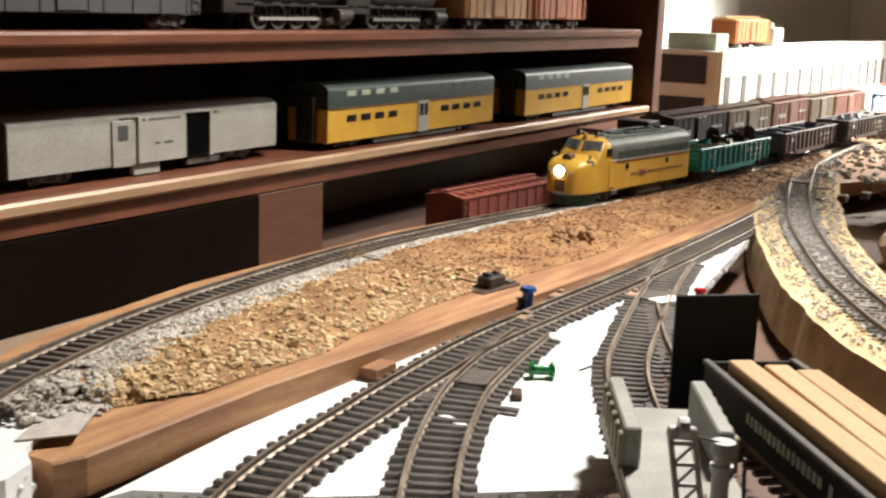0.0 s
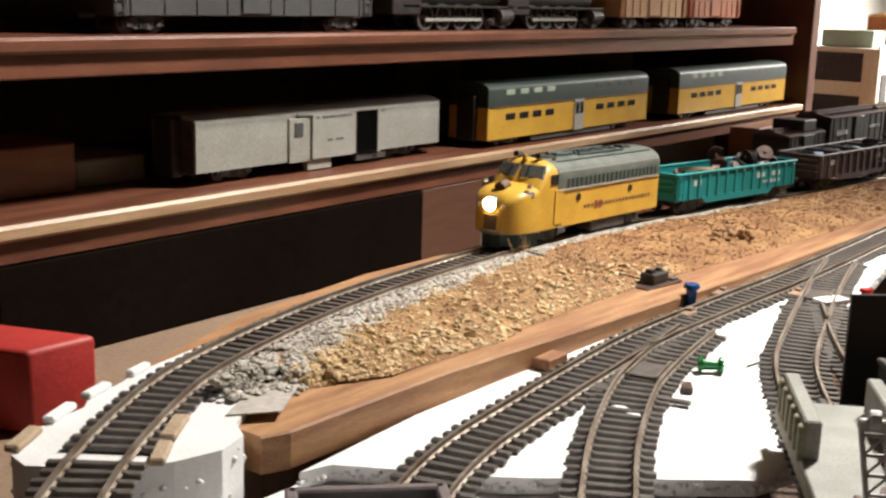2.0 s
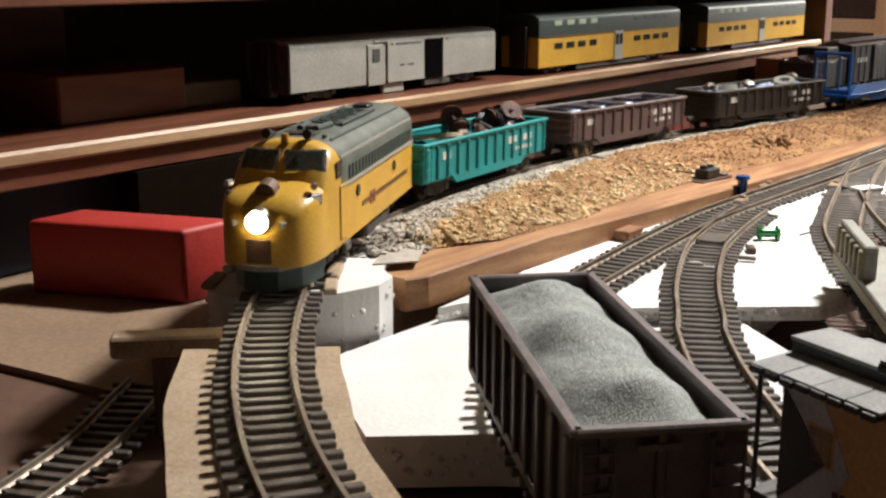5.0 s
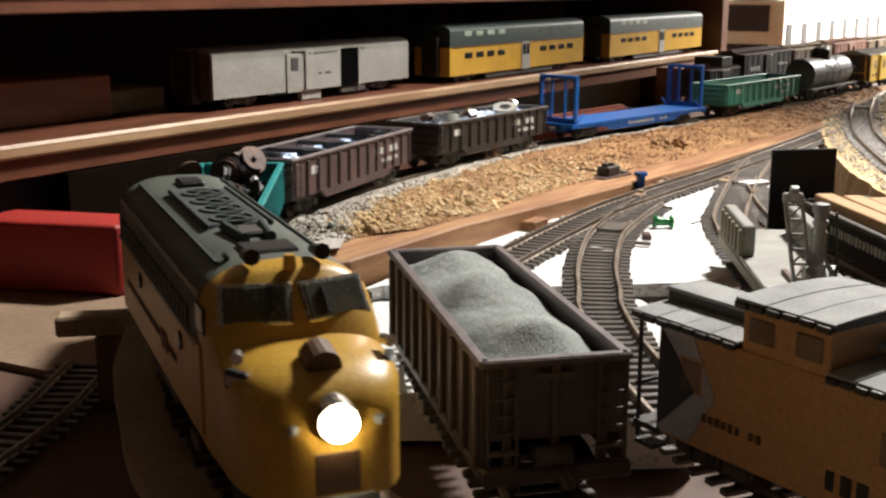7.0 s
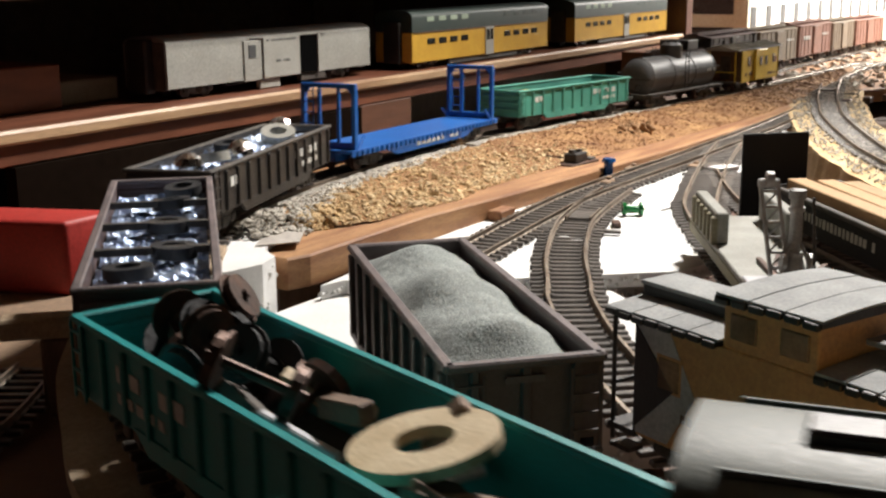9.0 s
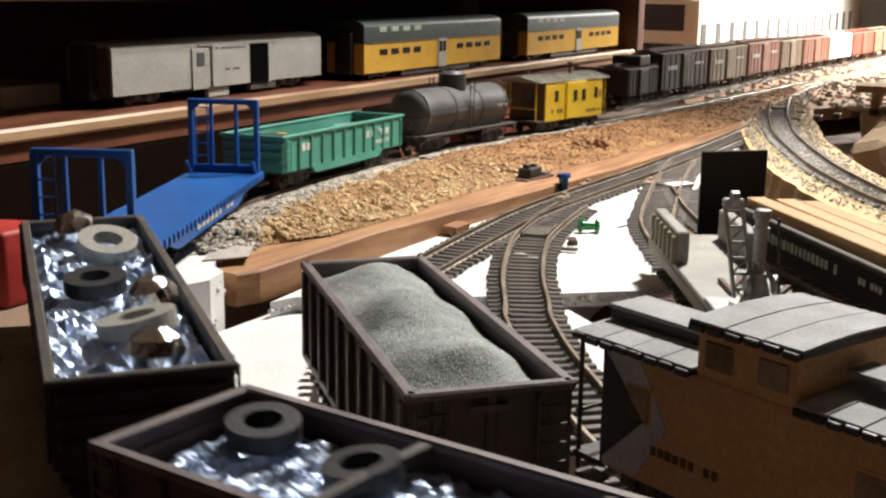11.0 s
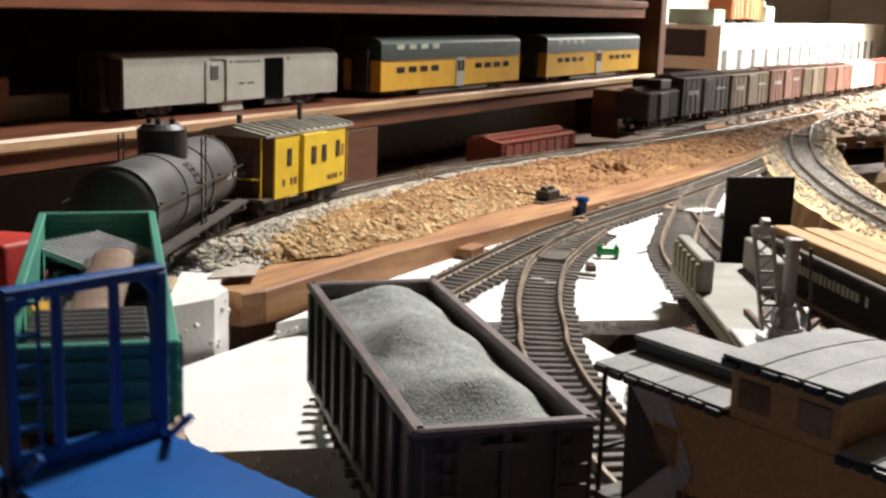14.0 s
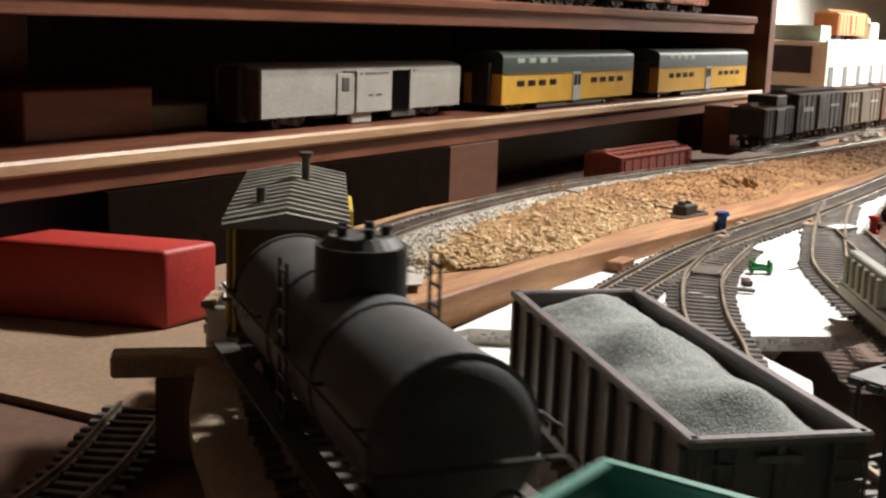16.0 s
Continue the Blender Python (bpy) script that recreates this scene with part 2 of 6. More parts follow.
# ---- mesh tools ----
class Build:
    """Collects vertices and faces of one mesh."""

    def __init__(self):
        self.v, self.f = [], []

    def add(self, vs, fs):
        k = len(self.v)
        self.v += [tuple(p) for p in vs]
        self.f += [tuple(i + k for i in f) for f in fs]
        return self

    def box(self, c, s, bevel=0.0, m=None):
        x, y, z = (0.5 * q for q in s)
        b = min(bevel, 0.45 * min(s))
        if b <= 0:
            vs = [(i * x, j * y, k * z) for i in (-1, 1) for j in (-1, 1) for k in (-1, 1)]
            fs = [(0, 1, 3, 2), (4, 6, 7, 5), (0, 4, 5, 1), (2, 3, 7, 6), (0, 2, 6, 4), (1, 5, 7, 3)]
        else:
            vs, at, fs = [], {}, []
            for i in (-1, 1):
                for j in (-1, 1):
                    for k in (-1, 1):
                        for a in range(3):
                            at[i, j, k, a] = len(vs)
                            p = [i * (x - b), j * (y - b), k * (z - b)]
                            p[a] = (i * x, j * y, k * z)[a]
                            vs.append(tuple(p))
                        fs.append(tuple(at[i, j, k, a] for a in ((0, 1, 2) if i * j * k > 0 else (0, 2, 1))))
            for a in range(3):
                p, q = (a + 1) % 3, (a + 2) % 3
                for sgn in (-1, 1):
                    loop = []
                    for u, w in ((-1, -1), (1, -1), (1, 1), (-1, 1)):
                        key = [0, 0, 0]
                        key[a], key[p], key[q] = sgn, u, w
                        loop.append(at[(*key, a)])
                    fs.append(tuple(loop if sgn > 0 else loop[::-1]))
                for u in (-1, 1):
                    for w in (-1, 1):
                        k0, k1 = [0, 0, 0], [0, 0, 0]
                        k0[a], k0[p], k0[q] = -1, u, w
                        k1[a], k1[p], k1[q] = 1, u, w
                        loop = [at[(*k0, p)], at[(*k1, p)], at[(*k1, q)], at[(*k0, q)]]
                        fs.append(tuple(loop if u * w > 0 else loop[::-1]))
        if m is not None:
            vs = [m @ Vector(v) for v in vs]
        return self.add([(v[0] + c[0], v[1] + c[1], v[2] + c[2]) for v in vs], fs)

    def cyl(self, a, b, r, n=12, r2=None, hole=0.0):
        a, b = Vector(a), Vector(b)
        d = (b - a).normalized()
        u = d.orthogonal().normalized()
        w = d.cross(u)
        r2 = r if r2 is None else r2
        ring = lambda p, q: [p + q * (math.cos(2 * math.pi * k / n) * u + math.sin(2 * math.pi * k / n) * w) for k in range(n)]  # noqa: E731
        if hole:
            vs = ring(a, r) + ring(b, r2) + ring(a, hole) + ring(b, hole)
            fs = []
            for k in range(n):
                j = (k + 1) % n
                fs += [(k, j, n + j, n + k), (2 * n + j, 2 * n + k, 3 * n + k, 3 * n + j), (j, k, 2 * n + k, 2 * n + j), (n + k, n + j, 3 * n + j, 3 * n + k)]
            return self.add(vs, fs)
        vs = ring(a, r) + ring(b, r2)
        fs = [(k, (k + 1) % n, n + (k + 1) % n, n + k) for k in range(n)] + [tuple(range(n))[::-1], tuple(range(n, 2 * n))]
        return self.add(vs, fs)

    def prism(self, outline, axis, a, b):
        """An outline in the plane across the axis, drawn out from a to b."""
        n = len(outline)
        put = {"x": lambda p, h: (h, p[0], p[1]), "y": lambda p, h: (p[0], h, p[1]), "z": lambda p, h: (p[0], p[1], h)}[axis]
        vs = [put(p, a) for p in outline] + [put(p, b) for p in outline]
        fs = [(k, (k + 1) % n, n + (k + 1) % n, n + k) for k in range(n)] + [tuple(range(n))[::-1], tuple(range(n, 2 * n))]
        return self.add(vs, fs)

    def loft(self, rings, closed=True, caps=True):
        n = len(rings[0])
        vs = [p for r in rings for p in r]
        fs = []
        for i in range(len(rings) - 1):
            for k in range(n if closed else n - 1):
                j = (k + 1) % n
                fs.append((i * n + k, i * n + j, (i + 1) * n + j, (i + 1) * n + k))
        if caps:
            fs += [tuple(range(n))[::-1], tuple(range((len(rings) - 1) * n, len(rings) * n))]
        return self.add(vs, fs)

    def mesh(self, name, mat, smooth=False):
        me = bpy.data.meshes.new(name)
        me.from_pydata(self.v, [], self.f)
        bm = bmesh.new()
        bm.from_mesh(me)
        if len(self.f) < 20000:
            bmesh.ops.recalc_face_normals(bm, faces=bm.faces)
        if smooth:
            for f in bm.faces:
                f.smooth = True
            for e in bm.edges:
                if len(e.link_faces) == 2 and e.calc_face_angle(0) > 0.6:
                    e.smooth = False
        bm.to_mesh(me)
        bm.free()
        me.materials.append(mat)
        return me


def part(name, build, mat, parent, label="", m=None, smooth=False):
    ob = new(name, build if isinstance(build, bpy.types.Mesh) else build.mesh(name, mat, smooth))
    ob.parent = parent
    if m is not None:
        ob.matrix_basis = m
    return tagged(ob, label)


def thing(name, label, category, m=None, group="", kind="", build=None, mat=None, smooth=False):
    ob = new(name, build.mesh(name, mat, smooth) if build else None)
    if m is not None:
        ob.matrix_basis = m
    return tagged(ob, label, category, group, kind)


# ---- the lines of track ----
def smooth_line(points, n=16):
    p = np.array(points, float)
    q = np.vstack([2 * p[0] - p[1], p, 2 * p[-1] - p[-2]])
    out = []
    for i in range(1, len(q) - 2):
        a, b, c, d = q[i - 1 : i + 3]
        for k in range(n):
            u = k / n
            out.append(0.5 * (2 * b + (c - a) * u + (2 * a - 5 * b + 4 * c - d) * u * u + (3 * b - a - 3 * c + d) * u**3))
    return np.array(out + [p[-1]])


class Line:
    def __init__(self, points, height):
        self.c = smooth_line(points)
        self.d = np.r_[0, np.cumsum(np.linalg.norm(np.diff(self.c, axis=0), axis=1))]
        self.height = height

    def at(self, s):
        x, y = np.interp(s, self.d, self.c[:, 0]), np.interp(s, self.d, self.c[:, 1])
        return Vector((x, y, self.height(x, y)))

    def place(self, s, half=0.0005):
        a, b = self.at(s - half), self.at(s + half)
        d = (b - a).normalized()
        side = Vector((-d.y, d.x, 0)).normalized()
        up = d.cross(side)
        return Matrix.Translation((a + b) / 2) @ Matrix((d, side, up)).transposed().to_4x4()


GAUGE = 0.0170


def main_height(x, y):
    return float(np.interp(x, (0.06, 0.14, 0.25, 0.45, 0.65), (0.0165, 0.0150, 0.0118, 0.0075, 0.0058)))


MAIN = Line([(2.6, -0.36), (2.1, -0.285), (1.7, -0.235), (1.35, -0.2), (1.1, -0.18), (0.85, -0.157), (0.7, -0.138), (0.6, -0.122), (0.5, -0.107),
             (0.42, -0.101), (0.34, -0.103), (0.25, -0.1115), (0.19, -0.1215), (0.139, -0.1335), (0.09, -0.1475), (0.055, -0.1610), (0.023, -0.1785), (-0.012, -0.2015),
             (-0.0508, -0.2328), (-0.079, -0.2595), (-0.103, -0.2860), (-0.1245, -0.3140), (-0.1465, -0.3490), (-0.1655, -0.3915), (-0.1745, -0.432), (-0.178, -0.472),
             (-0.176, -0.515), (-0.168, -0.565), (-0.15, -0.62), (-0.125, -0.67), (-0.085, -0.72), (-0.04, -0.77)], main_height)
FLAT = lambda x, y: 0.0025  # noqa: E731
LEAD = Line([(0.84, -0.243), (0.68, -0.2485), (0.534, -0.2490), (0.43, -0.2475), (0.347, -0.2435), (0.265, -0.2415), (0.187, -0.2475), (0.16, -0.2505), (0.1327, -0.2534), (0.1025, -0.2575), (0.07, -0.266),
             (0.035, -0.280), (0.0, -0.2985), (-0.0157, -0.310), (-0.06, -0.353), (-0.102, -0.397), (-0.135, -0.440), (-0.16, -0.49)], FLAT)
YARD_MID = Line([(0.42, -0.2475), (0.33, -0.2500), (0.27, -0.2565), (0.2157, -0.2665), (0.188, -0.2745), (0.147, -0.2905), (0.12, -0.303), (0.091, -0.318), (0.0748, -0.3256), (0.0403, -0.3475), (0.015, -0.3665),
                 (-0.012, -0.388), (-0.038, -0.413), (-0.06, -0.445), (-0.077, -0.479), (-0.09, -0.53)], FLAT)
YARD_EAST = Line([(0.56, -0.2488), (0.51, -0.252), (0.433, -0.2670), (0.331, -0.2925), (0.267, -0.3120), (0.2, -0.3455), (0.118, -0.390), (0.05, -0.427), (0.02, -0.443)], FLAT)
SPUR = Line([(0.433, -0.2680), (0.38, -0.293), (0.32, -0.320), (0.25, -0.3600), (0.168, -0.425), (0.10, -0.480)], FLAT)


def curve_height(x, y):
    return float(np.interp(x, (0.45, 0.7, 1.0), (0.009, 0.0062, 0.0052)))


CURVE = Line([(1.35, -0.2), (1.2, -0.197), (1.04, -0.203), (0.93, -0.222), (0.823, -0.2449), (0.746, -0.2647), (0.656, -0.289), (0.53, -0.334), (0.45, -0.368), (0.36, -0.42), (0.28, -0.50)], curve_height)
SIDING = Line([(2.4, -0.21), (1.9, -0.165), (1.5, -0.135), (1.2, -0.119), (1.0, -0.108), (0.86, -0.098), (0.76, -0.092)], lambda x, y: 0.006)


# ---- room and benchwork ----
def slab(name, outline, top, thick, mat, label, category="", kind="structure", parent=None):
    b = Build().prism(outline, "z", top - thick, top)
    ob = thing(name, label, category, kind=kind, build=b, mat=mat)
    return ob


def wall(name, c, s, mat, label):
    return thing(name, label, "wall", kind="structure", build=Build().box(c, s), mat=mat)


wall("wall_north", (0.9, 0.33, 0.25), (5.4, 0.05, 2.5), M["wall"], "white painted room wall behind the shelving")
wall("wall_east", (3.6, -1.2, 0.25), (0.05, 3.1, 2.5), M["wall"], "white painted room wall")
# west and south walls are never in view; dark brown limits the bounce
wall("wall_west", (-1.8, -1.2, 0.25), (0.05, 3.1, 2.5), M["board"], "unseen room wall, made dark to cut bounced light")
wall("wall_south", (0.9, -2.75, 0.25), (5.4, 0.05, 2.5), M["board"], "unseen room wall, made dark to cut bounced light")
thing("floor", "dark floor of the room", "floor", kind="structure", build=Build().box((0.9, -1.2, -1.0), (5.4, 3.1, 0.04)), mat=M["board"])
thing("ceiling", "off-white ceiling", "ceiling", kind="structure", build=Build().box((0.9, -1.2, 1.52), (5.4, 3.1, 0.04)), mat=M["ceil"])

thing("layout_table", "brown board table top under the railway", "table", build=Build().box((0.9, -0.35, -0.0385), (3.6, 1.26, 0.02), 0.002), mat=M["board"])
slab("cardboard_sheet", [(-0.058, -0.050), (-0.051, -0.108), (-0.047, -0.150), (-0.020, -0.152), (0.03, -0.122), (0.09, -0.092), (0.40, -0.080), (0.40, -0.004), (0.1, 0.05), (-0.05, 0.05)], -0.0255, 0.003, M["card"], "tan cardboard sheet lying on the table", "cardboard", "")

# shelving
Z1, Z2 = 0.0430, 0.1285
END = 1.105


def shelf(name, z, x0, x1, label):
    ob = thing(name, label, "shelf", kind="structure")
    part("shelf_board", Build().box(((x0 + x1) / 2, 0.109, z - 0.0095), (x1 - x0, 0.214, 0.019), 0.0008), M["shelf"], ob)
    part("nosing", Build().box(((x0 + x1) / 2 - 0.001, 0.0000, z - 0.0035), (x1 - x0 - 0.004, 0.005, 0.0078), 0.0016), M["nosing"] if z < 0.1 else M["shelf"], ob, "worn light wooden edge strip" if z < 0.1 else "")
    return ob


shelf("lower_shelf", Z1, -0.5, END, "stained wooden shelf with a worn light front edge")
shelf("upper_shelf", Z2, -0.5, 1.065, "stained reddish wooden upper shelf")
# third shelf is out of view, added to block light from the cars below
shelf("top_shelf", Z2 + 0.0855, -0.5, 1.065, "unseen stained shelf added to shade the upper shelf")
thing("shelf_back", "dark brown panel at the back of the shelving", "panel", kind="structure", build=Build().box((0.33, 0.232, 0.16), (1.7, 0.024, 0.60)), mat=M["panel"])
thing("shelf_end", "dark stained upright end board of the shelving", "panel", kind="structure", build=Build().box((END + 0.013, 0.108, 0.20), (0.022, 0.222, 0.50), 0.001), mat=M["post"])
thing("shelf_upright", "dark stained upright board of the shelving", "panel", kind="structure", build=Build().box((0.095, 0.165, 0.0762), (0.075, 0.10, 0.0660), 0.001), mat=M["post"])
thing("brown_box", "reddish brown wooden box on the shelf", "box", build=Build().box((0.128, 0.085, Z1 + 0.0135), (0.09, 0.055, 0.027), 0.001), mat=M["shelf_brown"])
thing("beige_box", "dull green beige block on the shelf", "box", build=Build().box((0.204, 0.092, Z1 + 0.0075), (0.048, 0.05, 0.0150), 0.001), mat=M["shelf_beige"])
thing("back_card", "grey card leaning on the shelf back", "card", build=Build().box((0.69, 0.216, 0.076), (0.10, 0.004, 0.066)), mat=M["shelf_beige"])
thing("blue_box", "dark blue box under the shelf", "box", build=Build().box((0.0, 0.06, -0.0005), (0.22, 0.06, 0.050), 0.002), mat=M["dull_blue"])
thing("support_block", "varnished wooden block holding up the shelf", "block", build=Build().box((0.444, 0.02, -0.0022), (0.072, 0.035, 0.0523), 0.001), mat=M["support"])
# board added below the shelf front, its colour keeps that space dark
slab("under_front", [(0.086, -0.0015), (0.404, -0.0015), (0.404, 0.007), (0.086, 0.007)], 0.0235, 0.049, M["shade_board"], "board added under the shelf, near-black to stand in for shade", "panel")
slab("under_back", [(-0.5, 0.10), (1.1, 0.10), (1.1, 0.11), (-0.5, 0.11)], 0.0235, 0.052, M["panel"], "dark board under the shelf", "panel")

# red box
rb = bmesh.new()
lid = [(0.0462, -0.0808), (0.0795, -0.0815), (0.0500, -0.0030), (0.0160, -0.0040)]
low = [rb.verts.new((x, y, -0.0253)) for x, y in lid]
top = [rb.verts.new((x, y, 0.0105)) for x, y in lid]
for k in range(4):
    rb.faces.new((low[k], low[(k + 1) % 4], top[(k + 1) % 4], top[k]))
rb.faces.new(top)
rb.faces.new(low[::-1])
bmesh.ops.bevel(rb, geom=list(rb.edges), offset=0.0026, segments=3, profile=0.5, affect="EDGES")
for f in rb.faces:
    f.smooth = True
box_mesh = bpy.data.meshes.new("red_box")
rb.to_mesh(box_mesh)
rb.free()
box_mesh.materials.append(M["red_box"])
tagged(new("red_box", box_mesh), "red plastic box with rounded edges standing on the cardboard", "box")

# foam
def foam(name, outline, top, thick, label):
    ob = thing(name, label, "foam board")
    part("sheet", Build().prism(outline, "z", top - thick, top), M["foam"], ob)
    rng = random.Random(len(name))
    rim = Build()
    n = len(outline)
    for i in range(n):
        a, b = Vector((*outline[i], 0)), Vector((*outline[(i + 1) % n], 0))
        steps = int((b - a).length / 0.0016)
        if (b - a).length > 0.2:
            continue
        for k in range(steps):
            p = a.lerp(b, (k + rng.random()) / steps)
            r = rng.uniform(0.0005, 0.0013)
            rim.box((p.x, p.y, top - rng.uniform(0.0018, thick - 0.001)), (2 * r, 2 * r, 1.6 * r), 0.5 * r, Euler((rng.random() * 3, rng.random() * 3, rng.random() * 3)).to_matrix())
    part("crumbled_edge", rim, M["foam_edge"], ob)
    return ob


foam("upper_foam", [(0.0508, -0.2248), (0.063, -0.2285), (0.0917, -0.2783), (0.1453, -0.3444), (0.17, -0.352), (0.27, -0.305), (0.45, -0.285), (0.62, -0.262), (0.62, -0.2345), (0.50, -0.2305), (0.30, -0.2225), (0.12, -0.2200)], -0.0022, 0.0060, "white polystyrene foam board carrying the yard tracks")
foam("lower_foam", [(-0.012, -0.2188), (-0.0544, -0.2767), (-0.0300, -0.3060), (-0.015, -0.330), (-0.03, -0.355), (0.00, -0.395), (0.06, -0.3620), (0.1004, -0.3494), (0.127, -0.318), (0.30, -0.30), (0.30, -0.226), (0.12, -0.2235), (0.04, -0.2205)], -0.0085, 0.0170, "white polystyrene foam sheet under the yard")
foam("foam_pier", [(0.096, -0.128), (0.052, -0.137), (0.046, -0.141), (0.026, -0.147), (0.020, -0.153), (0.003, -0.157), (-0.010, -0.160), (-0.021, -0.172), (-0.023, -0.182), (-0.0060, -0.2060), (0.0080, -0.2130), (0.0240, -0.2170), (0.037, -0.2130), (0.0440, -0.2020), (0.075, -0.186)], 0.0118, 0.0370, "white foam block holding up the main line")
slab("loose_foam", [(-0.060, -0.222), (-0.020, -0.200), (-0.0120, -0.206), (-0.052, -0.229)], 0.004, 0.006, M["foam"], "scrap strip of white foam beside the track", "foam scrap", "")

# plank under the main line
def main_line_y(x):
    return float(np.interp(x, MAIN.c[::-1, 0], MAIN.c[::-1, 1]))


pl = Build()
rows = []
for x in (0.045, 0.055, 0.14, 0.25, 0.45, 0.65, 0.9, 1.3, 2.0, 2.7):
    z = main_height(x, 0) - 0.0052 if x > 0.1 else main_height(0.14, 0) - 0.0052 - (0.14 - x) * 0.008
    near, far = -0.2165 - 0.034 * (x - 0.045) * (x < 0.7) - 0.024 * (x >= 0.7), main_line_y(x) + 0.030
    if x < 0.05:
        near, far = -0.2130, -0.175
    if x > 1.0:
        near, far = -0.42, 0.02
    t = 0.0135
    rows.append([(x, near, z - t), (x, near, z - 0.0008), (x, near + 0.0008, z), (x, far, z), (x, far, z - t)])
ob = thing("main_plank", "worn pine plank carrying the main line", "plank", build=pl.loft(rows), mat=M["plank"])
thing("plank_riser", "rough brown wooden riser under the plank end", "block", build=Build().box((0.078, -0.190, -0.0140), (0.060, 0.034, 0.0290), 0.001, Matrix.Rotation(-0.05, 3, "Z")), mat=M["riser"])
for k, x in enumerate((0.24, 0.47, 0.70)):
    thing("plank_support", "rough wooden block under the plank", "block", group="plank supports", build=Build().box((x, -0.2185, -0.0165 - 0.001 * k), (0.03, 0.012, 0.024), 0.001), mat=M["riser"])
thing("wood_chip", "small offcut of wood against the plank edge", "offcut", build=Build().box((0.205, -0.2265, 0.0005), (0.016, 0.008, 0.005), 0.0005), mat=M["plank"])
thing("paper_scrap", "curled scrap of grey paper beside the track", "paper", build=Build().prism([(0.045, -0.196), (0.064, -0.186), (0.085, -0.192), (0.060, -0.2075)], "z", 0.0120, 0.0126), mat=M["paper"])
# roadbed ribbon on which the near curve lies
rows = []
for s in np.arange(2.695, 3.26, 0.012):
    m = MAIN.place(s)
    w = 0.0235 + 0.0006 * math.sin(s * 90)
    rows.append([tuple(m @ Vector(p)) for p in ((0, -w - 0.004, -0.0072), (0, w, -0.0072), (0, w, -0.0125), (0, -w - 0.004, -0.0125))])
thing("cork_roadbed", "tan fibreboard strip under the curved track", "roadbed", kind="structure", build=Build().loft(rows), mat=M["cork"])
for k, s in enumerate((2.74, 2.86, 2.98)):
    m = MAIN.place(s)
    p = m @ Vector((0, 0.006, 0))
    thing("track_riser", "dark wooden riser under the curved track", "block", group="risers under the curve", build=Build().box((p.x, p.y, -0.0125), (0.036, 0.036, 0.0320), 0.001, m.to_3x3()), mat=M["riser"])
thing("wooden_stick", "rough stick of wood jutting out beneath the track", "stick", build=Build().box((-0.0500, -0.1940, 0.0038), (0.052, 0.0105, 0.0075), 0.001, Matrix.Rotation(-0.82, 3, "Z")), mat=M["cork"])
thing("stick_support", "dark block holding up the wooden stick", "block", build=Build().box((-0.0470, -0.1975, -0.0143), (0.034, 0.009, 0.0286), 0.001, Matrix.Rotation(-0.82, 3, "Z")), mat=M["riser"])


# scraps of foam and wood shimming the curve where it leaves the pier
for k, (x, y, wide, deep, turn, key) in enumerate(((-0.0125, -0.1660, 0.018, 0.0050, 0.55, "cork"), (0.0090, -0.1545, 0.016, 0.0045, 0.45, "foam"), (0.0310, -0.1450, 0.014, 0.0040, 0.35, "foam"), (0.0560, -0.1370, 0.012, 0.0035, 0.30, "foam"), (0.0250, -0.1935, 0.020, 0.0055, 0.62, "cork"), (0.0080, -0.2070, 0.016, 0.0050, 0.70, "cork"))):
    thing("track_shim", "ragged scrap packed under the curved track", "shim", group="track shims", build=Build().box((x, y, 0.0131), (wide, deep, 0.0026), 0.0006, Matrix.Rotation(turn, 3, "Z")), mat=M[key])

# ---- track ----
def rail_rings(line, s0, s1, off, step):
    out = []
    prof = [(-0.0013, -0.0026), (-0.0004, -0.0020), (-0.0003, -0.0008), (-0.0006, -0.0005), (-0.0006, 0), (0.0006, 0), (0.0006, -0.0005), (0.0003, -0.0008), (0.0004, -0.0020), (0.0013, -0.0026)]
    for s in np.arange(s0, s1 + 1e-6, step):
        m = line.place(s)
        out.append([tuple(m @ Vector((0, off + a, b))) for a, b in prof])
    return out


TIE = None


def track(name, line, s0, s1, label, tie_len=0.0300, skip=()):
    ob = thing(name, label, "track", kind="structure")
    for side in (-1, 1):
        part("rail", Build().loft(rail_rings(line, s0, s1, side * GAUGE / 2, 0.006)), M["rail"], ob)
    global TIE
    if TIE is None:
        b = Build().box((0, 0, -0.0034), (0.0031, tie_len, 0.0018), 0.0003)
        for sd in (-1, 1):
            b.box((0, sd * GAUGE / 2, -0.0024), (0.0022, 0.0042, 0.0005))
        TIE = b.mesh("tie", M["tie"])
    rng = random.Random(int(s0 * 100))
    for k, s in enumerate(np.arange(s0 + 0.003, s1, 0.0068)):
        if any(a < s < b for a, b in skip):
            continue
        part("tie", TIE, None, ob, m=line.place(s) @ pose(0, rng.uniform(-0.0006, 0.0006), rng.uniform(-0.0001, 0.0001), 0, 0, rng.uniform(-1.5, 1.5)))
    return ob


gap = float(MAIN.d[np.argmin(np.linalg.norm(MAIN.c - np.array((-0.004, -0.1965)), axis=1))])
track("main_track", MAIN, 1.35, 3.24, "model main line with nickel rails and black ties", skip=((gap - 0.002, gap + 0.005),))
lead_len = LEAD.d[-1]
track("yard_lead_track", LEAD, 0.0, lead_len - 0.02, "model yard track with brown-edged nickel rails")
track("middle_yard_track", YARD_MID, 0.125, YARD_MID.d[-1] - 0.01, "curved model yard track on white foam")
track("east_yard_track", YARD_EAST, 0.06, YARD_EAST.d[-1] - 0.01, "model yard track leading to the work car")
track("spur_track", SPUR, 0.05, SPUR.d[-1] - 0.01, "model spur track")
